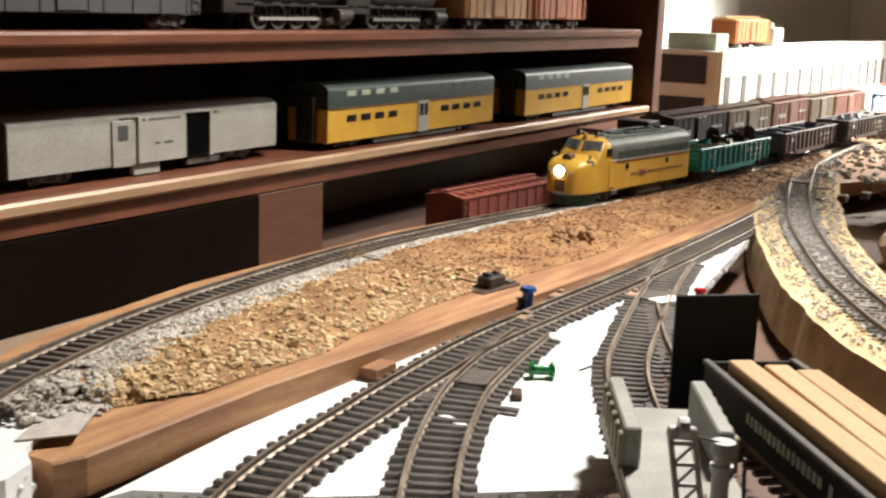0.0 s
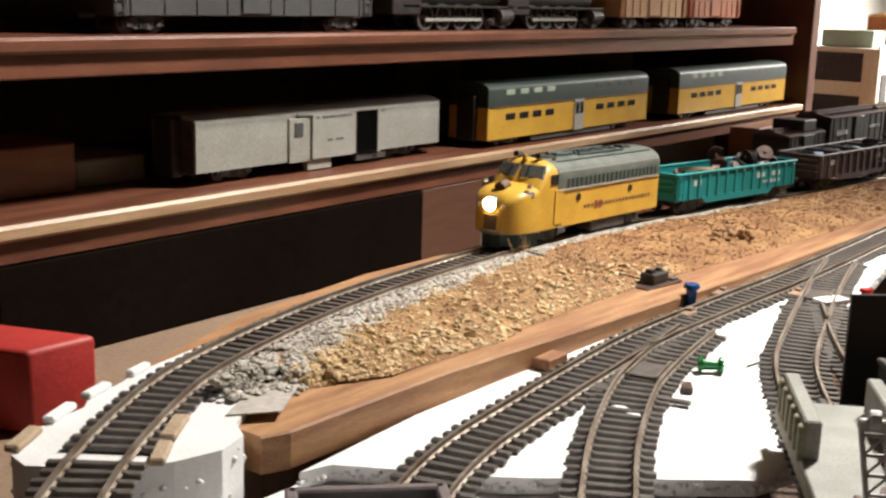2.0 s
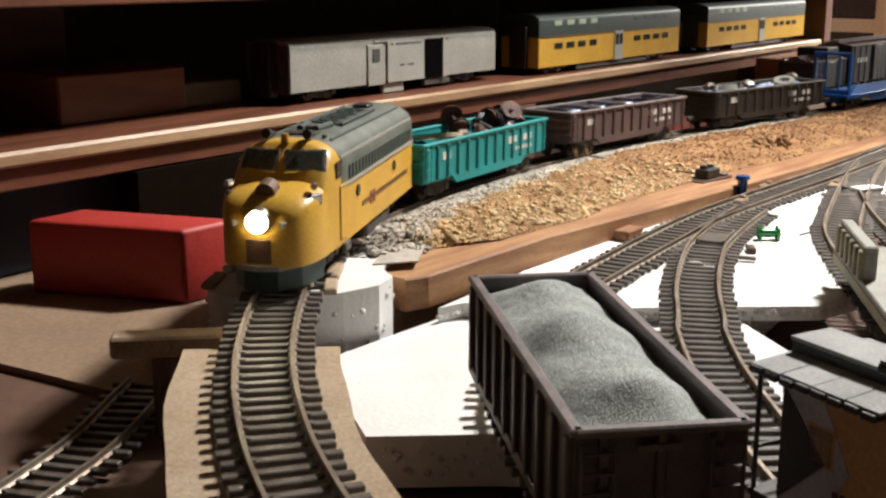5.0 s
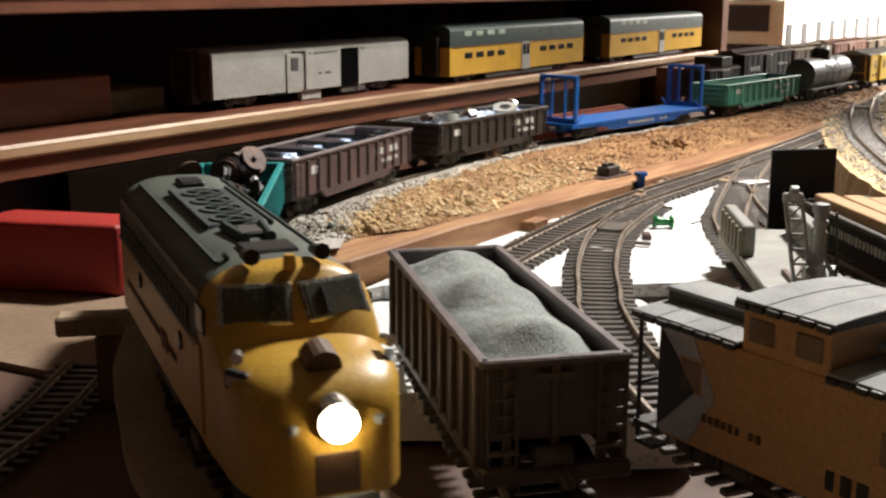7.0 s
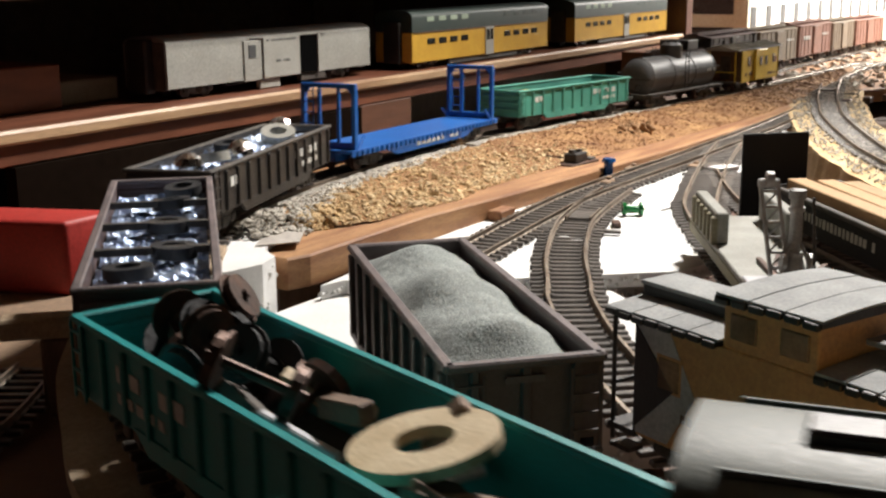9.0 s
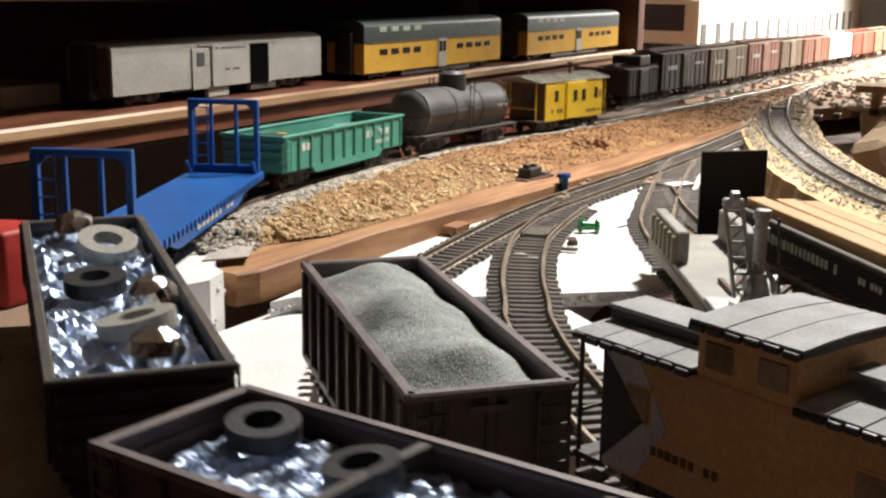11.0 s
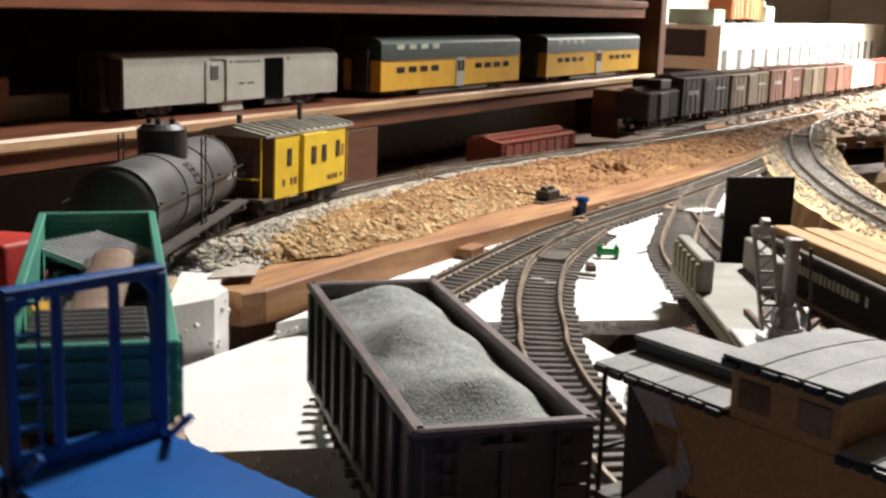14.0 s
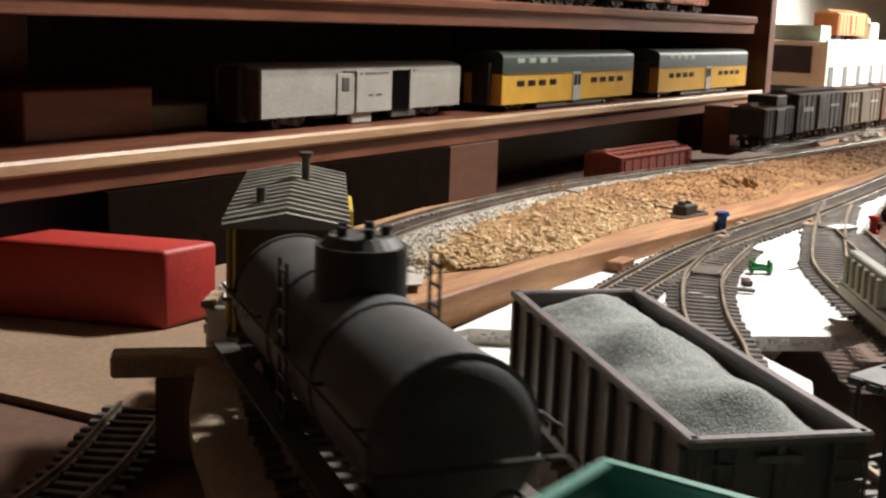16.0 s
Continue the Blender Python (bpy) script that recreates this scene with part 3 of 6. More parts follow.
track("curve_track", CURVE, 0.06, CURVE.d[-1] - 0.01, "curved model track on a ballasted bed")
track("lower_track", Line([(-0.150, -0.2120), (-0.092, -0.1895), (-0.049, -0.1640), (-0.030, -0.1530)], lambda x, y: -0.0205), 0.0, 0.128, "short length of model track lying low on the table")
track("siding_track", SIDING, 0.0, SIDING.d[-1] - 0.01, "model siding behind the main line")


def frog(name, line, s, label):
    ob = thing(name, label, "points", kind="structure", m=line.place(s))
    part("plate", Build().box((0, 0, -0.0020), (0.020, 0.015, 0.0012), 0.0003), M["tie"], ob)
    part("guard_rail", Build().box((0, 0.0062, -0.0010), (0.026, 0.0010, 0.0018)), M["rail"], ob)
    part("guard_rail", Build().box((0, -0.0062, -0.0010), (0.026, 0.0010, 0.0018)), M["rail"], ob)
    part("throw_bar", Build().box((0.03, 0.004, -0.0030), (0.003, 0.042, 0.0014)), M["tie"], ob)


frog("track_points", YARD_MID, 0.20, "black plastic track switch with guard rails")
frog("track_points", YARD_EAST, 0.16, "black plastic track switch with guard rails")
frog("track_points", CURVE, 0.46, "black plastic track switch with guard rails")


# ---- ballast and scatter ----
def scatter(name, label, spots, sizes, mat, seed, squash=0.75):
    rng = np.random.default_rng(seed)
    ph = (1 + 5**0.5) / 2
    ico = np.array([(-1, ph, 0), (1, ph, 0), (-1, -ph, 0), (1, -ph, 0), (0, -1, ph), (0, 1, ph), (0, -1, -ph), (0, 1, -ph), (ph, 0, -1), (ph, 0, 1), (-ph, 0, -1), (-ph, 0, 1)]) / 1.9
    fc = np.array([(0, 11, 5), (0, 5, 1), (0, 1, 7), (0, 7, 10), (0, 10, 11), (1, 5, 9), (5, 11, 4), (11, 10, 2), (10, 7, 6), (7, 1, 8), (3, 9, 4), (3, 4, 2), (3, 2, 6), (3, 6, 8), (3, 8, 9), (4, 9, 5), (2, 4, 11), (6, 2, 10), (8, 6, 7), (9, 8, 1)])
    n = len(spots)
    v = ico[None] * rng.uniform(0.6, 1.35, (n, 12, 1)) * np.array(sizes)[:, None, None] * rng.uniform((0.7, 0.7, squash * 0.8), (1.3, 1.3, squash * 1.2), (n, 3))[:, None]
    a = rng.uniform(0, 6.28, n)
    rot = np.zeros((n, 3, 3))
    rot[:, 0, 0], rot[:, 0, 1], rot[:, 1, 0], rot[:, 1, 1], rot[:, 2, 2] = np.cos(a), -np.sin(a), np.sin(a), np.cos(a), 1
    v = np.einsum("nij,nkj->nki", rot, v) + np.array(spots)[:, None]
    f = (fc[None] + 12 * np.arange(n)[:, None, None]).reshape(-1, 3)
    me = bpy.data.meshes.new(name)
    me.from_pydata(v.reshape(-1, 3).tolist(), [], f.tolist())
    me.materials.append(mat)
    return tagged(new(name, me), label, "scatter", kind="stuff")


rng = np.random.default_rng(4)


def edge_y(x):
    return float(np.interp(x, (0.085, 0.095, 0.12, 0.19, 0.2237, 0.30, 0.39, 0.54, 0.7, 0.9, 1.1), (-0.186, -0.195, -0.207, -0.210, -0.203, -0.2005, -0.2015, -0.214, -0.225, -0.222, -0.208)))


def plank_top(x):
    return main_height(x, 0) - 0.0052 if x > 0.1 else main_height(0.14, 0) - 0.0052 - (0.14 - x) * 0.008


main_y = main_line_y


def mound(x, y):
    """Height of the scenery strip over the plank."""
    top, bottom = main_y(x) - 0.016, edge_y(x)
    if top <= bottom:
        return 0.0
    u = (top - y) / (top - bottom)
    if u < 0 or u > 1:
        return 0.0
    return (0.0042 * (1 - u) + (0.0055 + 0.003 * noise.noise((x * 40, y * 40, 0)) + 0.0022 * noise.noise((x * 150, y * 150, 3)) + 0.001 * noise.noise((x * 420, y * 420, 7))) * math.sin(math.pi * u) ** 0.6) * min(1, 6 * (1 - u) + 0.25)


# earth under the scatter
xs = np.concatenate([np.arange(0.088, 0.5, 0.0022), np.arange(0.5, 1.12, 0.005)])
vs, fs = [], []
for i, x in enumerate(xs):
    top, bottom = main_y(x) - 0.014, edge_y(x)
    for j in range(33):
        y = top + (bottom - top) * j / 32
        vs.append((x, y, plank_top(x) + 0.0003 + 0.9 * mound(x, y)))
    if i:
        for j in range(32):
            a, b = (i - 1) * 33 + j, i * 33 + j
            fs.append((a, b, b + 1, a + 1))
thing("scenery_bed", "brown earth scenery bed beside the main line", "ground", kind="structure", build=Build().add(vs, fs), mat=M["earth"], smooth=True)
grey, tan, gs, ts = [], [], [], []
while len(grey) < 6500:
    x = 0.055 + 0.6 * rng.random() ** 1.15
    w = rng.random()
    span = float(np.interp(x, (0.05, 0.1, 0.2, 0.3, 0.42, 0.7), (0.034, 0.030, 0.027, 0.022, 0.014, 0.009)))
    y = main_y(x) - 0.0125 - span * w
    if x < 0.075 and y < -0.19:
        continue
    grey.append((x, y, (plank_top(x) if x > 0.08 else 0.0118) + 0.0006 + 0.85 * max(mound(x, y), 0.002 * (1 - w))))
    gs.append(rng.uniform(0.0008, 0.0016))
while len(tan) < 16000:
    x = 0.085 + 1.0 * rng.random() ** 1.35
    top, bottom = main_y(x) - 0.0145 - float(np.interp(x, (0.08, 0.12, 0.25, 0.42, 0.6), (0.022, 0.020, 0.018, 0.010, 0.003))), edge_y(x)
    y = bottom + (top - bottom) * rng.random()
    if y > top:
        continue
    tan.append((x, y, plank_top(x) + 0.0003 + 0.92 * mound(x, y)))
    ts.append(rng.uniform(0.00028, 0.00075) * (1.6 if noise.noise((x * 90, y * 90, 1)) > 0.25 else 1.0))
lumps, ls = [], []
while len(lumps) < 700:
    x = 0.088 + 0.30 * rng.random() ** 1.6
    y = edge_y(x) + 0.0010 + abs(rng.normal(0, 0.016))
    if y < main_y(x) - 0.04:
        lumps.append((x, y, plank_top(x) + 0.0004 + 0.95 * mound(x, y)))
        ls.append(rng.uniform(0.0007, 0.0017) if rng.random() < 0.85 else rng.uniform(0.0016, 0.0025))
scatter("cream_lumps", "ragged cream lumps of ground scatter along the plank", lumps, ls, M["lump"], 12)
scatter("ballast_stones", "loose pale grey ballast stones beside the main line", grey, gs, M["ballast"], 1)
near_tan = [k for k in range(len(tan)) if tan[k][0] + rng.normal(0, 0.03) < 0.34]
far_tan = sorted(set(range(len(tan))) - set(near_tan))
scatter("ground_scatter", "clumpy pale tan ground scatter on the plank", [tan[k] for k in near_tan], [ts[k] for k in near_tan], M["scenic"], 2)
scatter("brown_scatter", "reddish brown ground scatter, its colour darkened for shade, beside the main line", [tan[k] for k in far_tan], [ts[k] for k in far_tan], M["scenic_far"], 6)
bed, bs = [], []
for s in np.arange(0.3, CURVE.d[-1] - 0.01, 0.0011):
    for k in range(5):
        m = CURVE.place(s)
        w = rng.uniform(-0.030, 0.030)
        bed.append(tuple(m @ Vector((0, w, -0.0030 - 0.0008 * (abs(w) > 0.02)))))
        bs.append(rng.uniform(0.0005, 0.0013))
scatter("curve_ballast", "pale ballast and ground foam round the curved track", bed, bs, M["ballast"], 3)
rows = []
for s in np.arange(0.12, CURVE.d[-1], 0.012):
    m = CURVE.place(s)
    w = 0.033 + 0.0030 * noise.noise((s * 45, 0, 2))
    rows.append([tuple(m @ Vector(p)) for p in ((0, -w, -0.0052), (0, w, -0.0052), (0, w + 0.004, -0.030), (0, -w - 0.004, -0.030))])
thing("curve_roadbed", "pale cream plaster embankment of the curved track", "roadbed", kind="structure", build=Build().loft(rows), mat=M["plaster"])
far = [(x, y, z) for x, y, z in zip(rng.uniform(0.95, 2.3, 1500), rng.uniform(-0.36, -0.13, 1500), [0.0015] * 1500) if abs(y - main_y(x)) > 0.018 and abs(y - np.interp(x, SIDING.c[::-1, 0], SIDING.c[::-1, 1])) > 0.017]
scatter("far_scatter", "pale ground scatter beyond the points", far, rng.uniform(0.002, 0.005, len(far)), M["ballast"], 5)

# weeds and a twig
for k, (x, y) in enumerate(((0.335, -0.1215), (0.345, -0.123), (0.62, -0.146), (0.64, -0.149))):
    b = Build()
    r = random.Random(k)
    z0 = plank_top(x) + 0.002
    for j in range(9):
        a = r.uniform(0, 6.28)
        h = r.uniform(0.006, 0.014) if k < 2 else r.uniform(0.004, 0.008)
        b.cyl((x + r.uniform(-.002, .002), y + r.uniform(-.002, .002), z0), (x + math.cos(a) * h * 0.4, y + math.sin(a) * h * 0.4, z0 + h), 0.00028, 4, 0.0001)
    thing("dry_weed", "tuft of dry brown weed beside the main line", "weed", group="weeds", build=b, mat=M["weed"])
b = Build()
r = random.Random(3)
for j in range(60):
    p = Vector((0.488, -0.188, plank_top(0.488) + 0.006)) + Vector((r.gauss(0, 0.009), r.gauss(0, 0.005), r.gauss(0, 0.0022)))
    b.box(p, (0.004, 0.0035, 0.003), 0.0008, Euler((r.random() * 3, r.random() * 3, r.random() * 3)).to_matrix())
thing("brown_bush", "small reddish brown bush on the scenery strip", "bush", build=b, mat=M["weed"])


# ---- rolling stock ----
WHEELSET = None
SIDEFRAME = None


def truck(car, x, mat=None, wheel_base=0.0195):
    """A two-axle truck under a car at x, with its wheelsets as parts."""
    global WHEELSET, SIDEFRAME
    if WHEELSET is None:
        b = Build().cyl((0, -0.0105, 0), (0, 0.0105, 0), 0.0010, 8)
        for s in (-1, 1):
            b.cyl((0, s * 0.0078, 0), (0, s * 0.0096, 0), 0.0052, 16)
            b.cyl((0, s * 0.0072, 0), (0, s * 0.0078, 0), 0.0060, 16)
        WHEELSET = b.mesh("wheelset", M["wheel"])
        b = Build().box((0, 0, 0.0072), (0.006, 0.020, 0.0035), 0.0004)
        for s in (-1, 1):
            y = s * 0.0118
            b.prism([(-0.0135, 0.0040), (-0.0135, 0.0070), (-0.007, 0.0092), (0.007, 0.0092), (0.0135, 0.0070), (0.0135, 0.0040), (0.0085, 0.0040), (0.0045, 0.0025), (-0.0045, 0.0025), (-0.0085, 0.0040)], "y", y - 0.0011, y + 0.0011)
            for e in (-1, 1):
                b.box((e * wheel_base / 2, y + s * 0.0012, 0.0054), (0.0040, 0.0016, 0.0036), 0.0004)
            for q in (-0.0022, 0, 0.0022):
                b.cyl((q, y + s * 0.0013, 0.0032), (q, y + s * 0.0013, 0.0072), 0.0009, 6)
        SIDEFRAME = b.mesh("truck", M["truck"])
    t = part("truck", SIDEFRAME, None, car, m=pose(x, 0, 0))
    for e in (-1, 1):
        part("wheelset", WHEELSET, None, t, m=pose(e * wheel_base / 2, 0, 0.0054))
    return t


def coupler(car, x):
    part("coupler", Build().box((x, 0, 0.0095), (0.011, 0.0032, 0.0030), 0.0006), M["grime"], car)


def bars(car, name, x0, x1, y, z, h, n, mat, seed=0):
    """Marks that stand for lettering on a side."""
    r = random.Random(seed)
    b = Build()
    w = (x1 - x0) / n
    for k in range(n):
        if r.random() < 0.12:
            continue
        b.box((x0 + (k + 0.5) * w, y, z), (w * r.uniform(0.45, 0.75), 0.0003, h * r.uniform(0.8, 1.0)))
    return part(name, b, mat, car)


def gondola(name, label, length, mat, rim_mat, ribs=13, height=0.0185, width=0.0345, letters="white", drop=True):
    car = thing(name, label, "gondola car", group="train cars")
    L, W, z0 = length, width, 0.0110
    part("floor", Build().box((0, 0, z0), (L - 0.004, W - 0.003, 0.0022)), M["grime"], car)
    for s in (-1, 1):
        b = Build().box((0, s * W / 2, z0 + height / 2), (L - 0.003, 0.0010, height))
        step = (L - 0.010) / (ribs - 1)
        rib = Build().box((0, 0, z0 + height / 2 - 0.0005), (0.0019, 0.0016, height - 0.002), 0.0004).mesh("rib", mat)
        if drop:
            y0, y1 = sorted((s * (W / 2 - 0.0005), s * (W / 2 + 0.0010)))
            b.prism([(-0.30 * L, z0 + 0.001), (-0.26 * L, z0 - 0.0035), (0.26 * L, z0 - 0.0035), (0.30 * L, z0 + 0.001)], "y", y0, y1)
        side = part("side", b, mat, car)
        for k in range(ribs):
            part("rib", rib, None, side, m=pose(-L / 2 + 0.005 + k * step, s * (W / 2 + 0.0009), 0))
        part("top_chord", Build().box((0, s * (W / 2 + 0.0004), z0 + height), (L, 0.0026, 0.0016), 0.0004), rim_mat, car)
        if letters:
            bars(car, "lettering", -0.36 * L, -0.14 * L, s * (W / 2 + 0.00065), z0 + 0.60 * height, 0.0042, 5, M[letters], 3)
            bars(car, "lettering", -0.36 * L, -0.20 * L, s * (W / 2 + 0.00065), z0 + 0.30 * height, 0.0026, 5, M[letters], 4)
            bars(car, "lettering", 0.30 * L, 0.40 * L, s * (W / 2 + 0.00065), z0 + 0.62 * height, 0.0040, 3, M[letters], 5)
        part("ladder", ladder(0.47 * L * s, s * (W / 2 + 0.0020), z0, height, 4), mat, car)
    for e in (-1, 1):
        b = Build().box((e * (L / 2 - 0.0015), 0, z0 + height / 2), (0.0010, W, height))
        end = part("end", b, mat, car)
        for q in (0.3, 0.55, 0.8):
            part("end_rib", Build().box((e * (L / 2 - 0.0012), 0, z0 + height * q), (0.0028, W - 0.001, 0.0020), 0.0004), mat, end)
        part("end_chord", Build().box((e * (L / 2 - 0.0012), 0, z0 + height), (0.0024, W, 0.0016), 0.0004), rim_mat, car)
        coupler(car, e * (L / 2 + 0.003))
        truck(car, e * (L / 2 - 0.026))
    part("centre_sill", Build().box((0, 0, z0 - 0.003), (L - 0.01, 0.006, 0.004)), M["grime"], car)
    return car


def ladder(x, y, z0, h, n, wide=0.006):
    b = Build()
    for e in (-1, 1):
        b.box((x + e * wide / 2, y, z0 + h / 2), (0.0006, 0.0006, h))
    for k in range(n):
        b.box((x, y, z0 + h * (k + 0.5) / n), (wide, 0.0006, 0.0006))
    return b


def boxcar(name, label, length, mat, roof_mat, m, height=0.036, width=0.034, group="parked cars", door=True, letters=None, walk_way=True):
    car = thing(name, label, "boxcar", m=m, group=group)
    L, W, z0 = length, width, 0.0095
    b = Build().box((0, 0, z0 + height / 2), (L, W, height), 0.0005)
    body = part("body", b, mat, car)
    rib = Build().box((0, 0, z0 + height / 2), (0.0009, 0.0012, height - 0.002)).mesh("rib", mat)
    for k in range(9):
        for s in (-1, 1):
            if not (door and abs(k - 4) < 1):
                part("rib", rib, None, body, m=pose(-L / 2 + (k + 0.5) * L / 9, s * W / 2, 0))
    part("roof", Build().prism([(-W / 2 - 0.0008, z0 + height), (0, z0 + height + 0.0035), (W / 2 + 0.0008, z0 + height), (W / 2 + 0.0008, z0 + height - 0.001), (-W / 2 - 0.0008, z0 + height - 0.001)], "x", -L / 2 - 0.0008, L / 2 + 0.0008), roof_mat, car)
    if walk_way:
        part("roof_walk", Build().box((0, 0, z0 + height + 0.0044), (L, 0.0055, 0.0008)), roof_mat, car)
        b = Build()
        for k in range(11):
            b.box((-L / 2 + (k + 0.5) * L / 11, 0, z0 + height + 0.0022), (0.0010, W * 0.96, 0.0012))
        part("roof_ribs", b, roof_mat, car)
    if door:
        for s in (-1, 1):
            d = part("door", Build().box((0, s * (W / 2 + 0.0006), z0 + height * 0.5), (0.024, 0.0012, height * 0.92), 0.0003), mat, car)
            part("door_bar", Build().box((0.010, s * (W / 2 + 0.0014), z0 + height * 0.5), (0.001, 0.0008, height * 0.9)), mat, d)
    if letters:
        for s in (-1, 1):
            bars(car, "lettering", -0.4 * L, -0.2 * L, s * (W / 2 + 0.0007), z0 + 0.65 * height, 0.003, 6, M[letters], 2)
            bars(car, "lettering", 0.2 * L, 0.4 * L, s * (W / 2 + 0.0007), z0 + 0.6 * height, 0.005, 4, M[letters], 6)
    for e in (-1, 1):
        truck(car, e * (L / 2 - 0.022))
        coupler(car, e * (L / 2 + 0.003))
        part("ladder", ladder(e * (L / 2 - 0.004), -(W / 2 + 0.0010), z0, height, 6), mat, car)
    return car


def body_ring(x, w, zb, zs, h, n=7):
    """A cross-section of a rounded car body."""
    pts = [(x, -w, zb), (x, -w, zs)]
    for k in range(1, 2 * n):
        a = math.pi * k / (2 * n)
        pts.append((x, -w * math.copysign(abs(math.cos(a)) ** 0.75, math.cos(a)), zs + (h - zs) * math.sin(a) ** 0.85))
    return pts + [(x, w, zs), (x, w, zb)]


def locomotive():
    car = thing("locomotive", "yellow and dark green streamlined diesel locomotive with a lit headlamp", "locomotive", group="train cars")
    W = 0.0178
    zb, zs, h = 0.0095, 0.0375, 0.0480
    part("body", Build().loft([[(x, y, z) for x, y, z in ((x, -W, zb), (x, -W, zs - 0.006), (x, W, zs - 0.006), (x, W, zb))] for x in (-0.079, 0.0405)]), M["yellow"], car)
    part("roof", Build().loft([body_ring(x, W + 0.0001, zs - 0.006, zs, h) for x in (-0.079, -0.02, 0.0405)]), M["loco_roof"], car, "dusty weathered green roof", smooth=True)
    # cab and nose
    cab = [body_ring(0.0405, W, zb, zs, h), body_ring(0.047, W, zb, zs, h), body_ring(0.0490, W * 0.99, zb, zs - 0.001, h - 0.0010)]
    cab += [body_ring(0.0545, W * 0.975, zb, 0.0335, 0.0400), body_ring(0.0575, W * 0.965, zb, 0.0295, 0.0355)]
    for k, u in enumerate((0.15, 0.35, 0.55, 0.72, 0.86, 0.95, 1.0)):
        q = math.sqrt(max(0.0, 1 - u**2.6))
        cab.append(body_ring(0.0575 + 0.0225 * u, W * (0.36 + 0.605 * q), zb, 0.0200 + 0.0095 * q, 0.0235 + 0.0115 * q))
    part("cab", Build().loft(cab), M["yellow"], car, "yellow rounded nose and cab", smooth=True)
    for s in (-1, 1):
        turn = Matrix.Rotation(s * 0.22, 3, "Z") @ Matrix.Rotation(-0.60, 3, "Y")
        part("windshield", Build().box((0.0527, s * 0.0083, 0.0415), (0.0012, 0.0132, 0.0078), 0.0004, turn), PANE, car, "grimy windshield pane")
        part("windshield_frame", Build().box((0.0524, s * 0.0083, 0.0415), (0.0010, 0.0148, 0.0092), 0.0004, turn), M["chrome"], car)
        part("side_window", Build().box((0.0440, s * (W + 0.0001), 0.0375), (0.0075, 0.0008, 0.0058), 0.0003), M["dark_win"], car)
        part("wiper", Build().box((0.0540, s * 0.0060, 0.0420), (0.0005, 0.0006, 0.006), 0, turn), M["black"], car)
        for k in range(2):
            part("porthole", Build().cyl((0.018 - 0.060 * k, s * W, 0.0255), (0.018 - 0.060 * k, s * (W + 0.0006), 0.0255), 0.0022, 14), M["dark_win"], car)
        bars(car, "lettering", -0.069, 0.012, s * (W + 0.0001), 0.0190, 0.0022, 20, M["cab_brown"], 4)
        bars(car, "lettering", -0.010, 0.000, s * (W + 0.0001), 0.0190, 0.0050, 2, M["box_red"], 5)
        b = Build()
        for k in range(22):
            b.box((-0.074 + k * 0.0049, s * (W + 0.0003), 0.0345), (0.0030, 0.0006, 0.0050))
        part("side_grille", b, M["green"], car)
        part("belt_rail", Build().box((-0.019, s * (W + 0.0004), 0.0308), (0.118, 0.0008, 0.0009)), M["silver"], car)
        part("roof_rail", Build().box((-0.019, s * (W - 0.0007), 0.0412), (0.118, 0.0010, 0.0010)), M["silver"], car)
        part("door", Build().box((0.0385, s * (W + 0.0002), 0.0215), (0.0095, 0.0008, 0.020), 0.0003), M["yellow"], car)
        part("step", Build().box((0.036, s * (W + 0.0004), 0.0080), (0.008, 0.0015, 0.0035), 0.0003), M["truck"], car)
        part("number_board", Build().box((0.0655, s * 0.0150, 0.0305), (0.0062, 0.0022, 0.0040), 0.0004, Matrix.Rotation(-s * 0.55, 3, "Z")), M["black"], car)
        part("number_marks", Build().box((0.0658, s * 0.0161, 0.0305), (0.0036, 0.0006, 0.0020), 0, Matrix.Rotation(-s * 0.55, 3, "Z")), M["white"], car)
        part("horn", Build().cyl((0.0395, s * 0.0075, 0.0492), (0.0475, s * 0.0075, 0.0502), 0.0010, 8, 0.0018), M["black"], car)
        part("fuel_tank", Build().box((-0.022, s * 0.010, 0.0062), (0.040, 0.012, 0.0085), 0.001), M["grime"], car)
    part("upper_lamp", Build().cyl((0.0665, 0, 0.0345), (0.0722, 0, 0.0332), 0.0036, 18), M["cab_brown"], car, "unlit upper warning lamp")
    lamp_ob = part("headlamp", Build().cyl((0.0740, 0, 0.0262), (0.0812, 0, 0.0252), 0.0041, 20), M["chrome"], car)
    part("bulb", Build().cyl((0.0811, 0, 0.0252), (0.0818, 0, 0.0251), 0.0037, 20), M["headlamp"], lamp_ob, "glowing warm bulb")
    part("nose_door", Build().box((0.0792, 0, 0.0150), (0.0020, 0.010, 0.0095), 0.0008), M["cab_brown"], car)
    part("anticlimber", Build().prism([(0.055, -0.0168), (0.070, -0.0135), (0.0802, -0.0070), (0.0818, 0), (0.0802, 0.0070), (0.070, 0.0135), (0.055, 0.0168)], "z", 0.0085, 0.0103), M["silver"], car, "silver lower edge of the nose")
    part("pilot", Build().prism([(0.055, -0.0150), (0.070, -0.0118), (0.0785, -0.0060), (0.0795, 0), (0.0785, 0.0060), (0.070, 0.0118), (0.055, 0.0150)], "z", 0.0010, 0.0085), M["pilot"], car, "dark green pilot")
    bay = part("fan_bay", Build().box((-0.022, 0, 0.0477), (0.050, 0.0150, 0.0016), 0.0004), M["lead_grey"], car, "raised dark bay of the roof fans")
    for s in (-1, 1):
        part("bay_rim", Build().box((-0.022, s * 0.0078, 0.0483), (0.052, 0.0011, 0.0014), 0.0003), M["green"], bay)
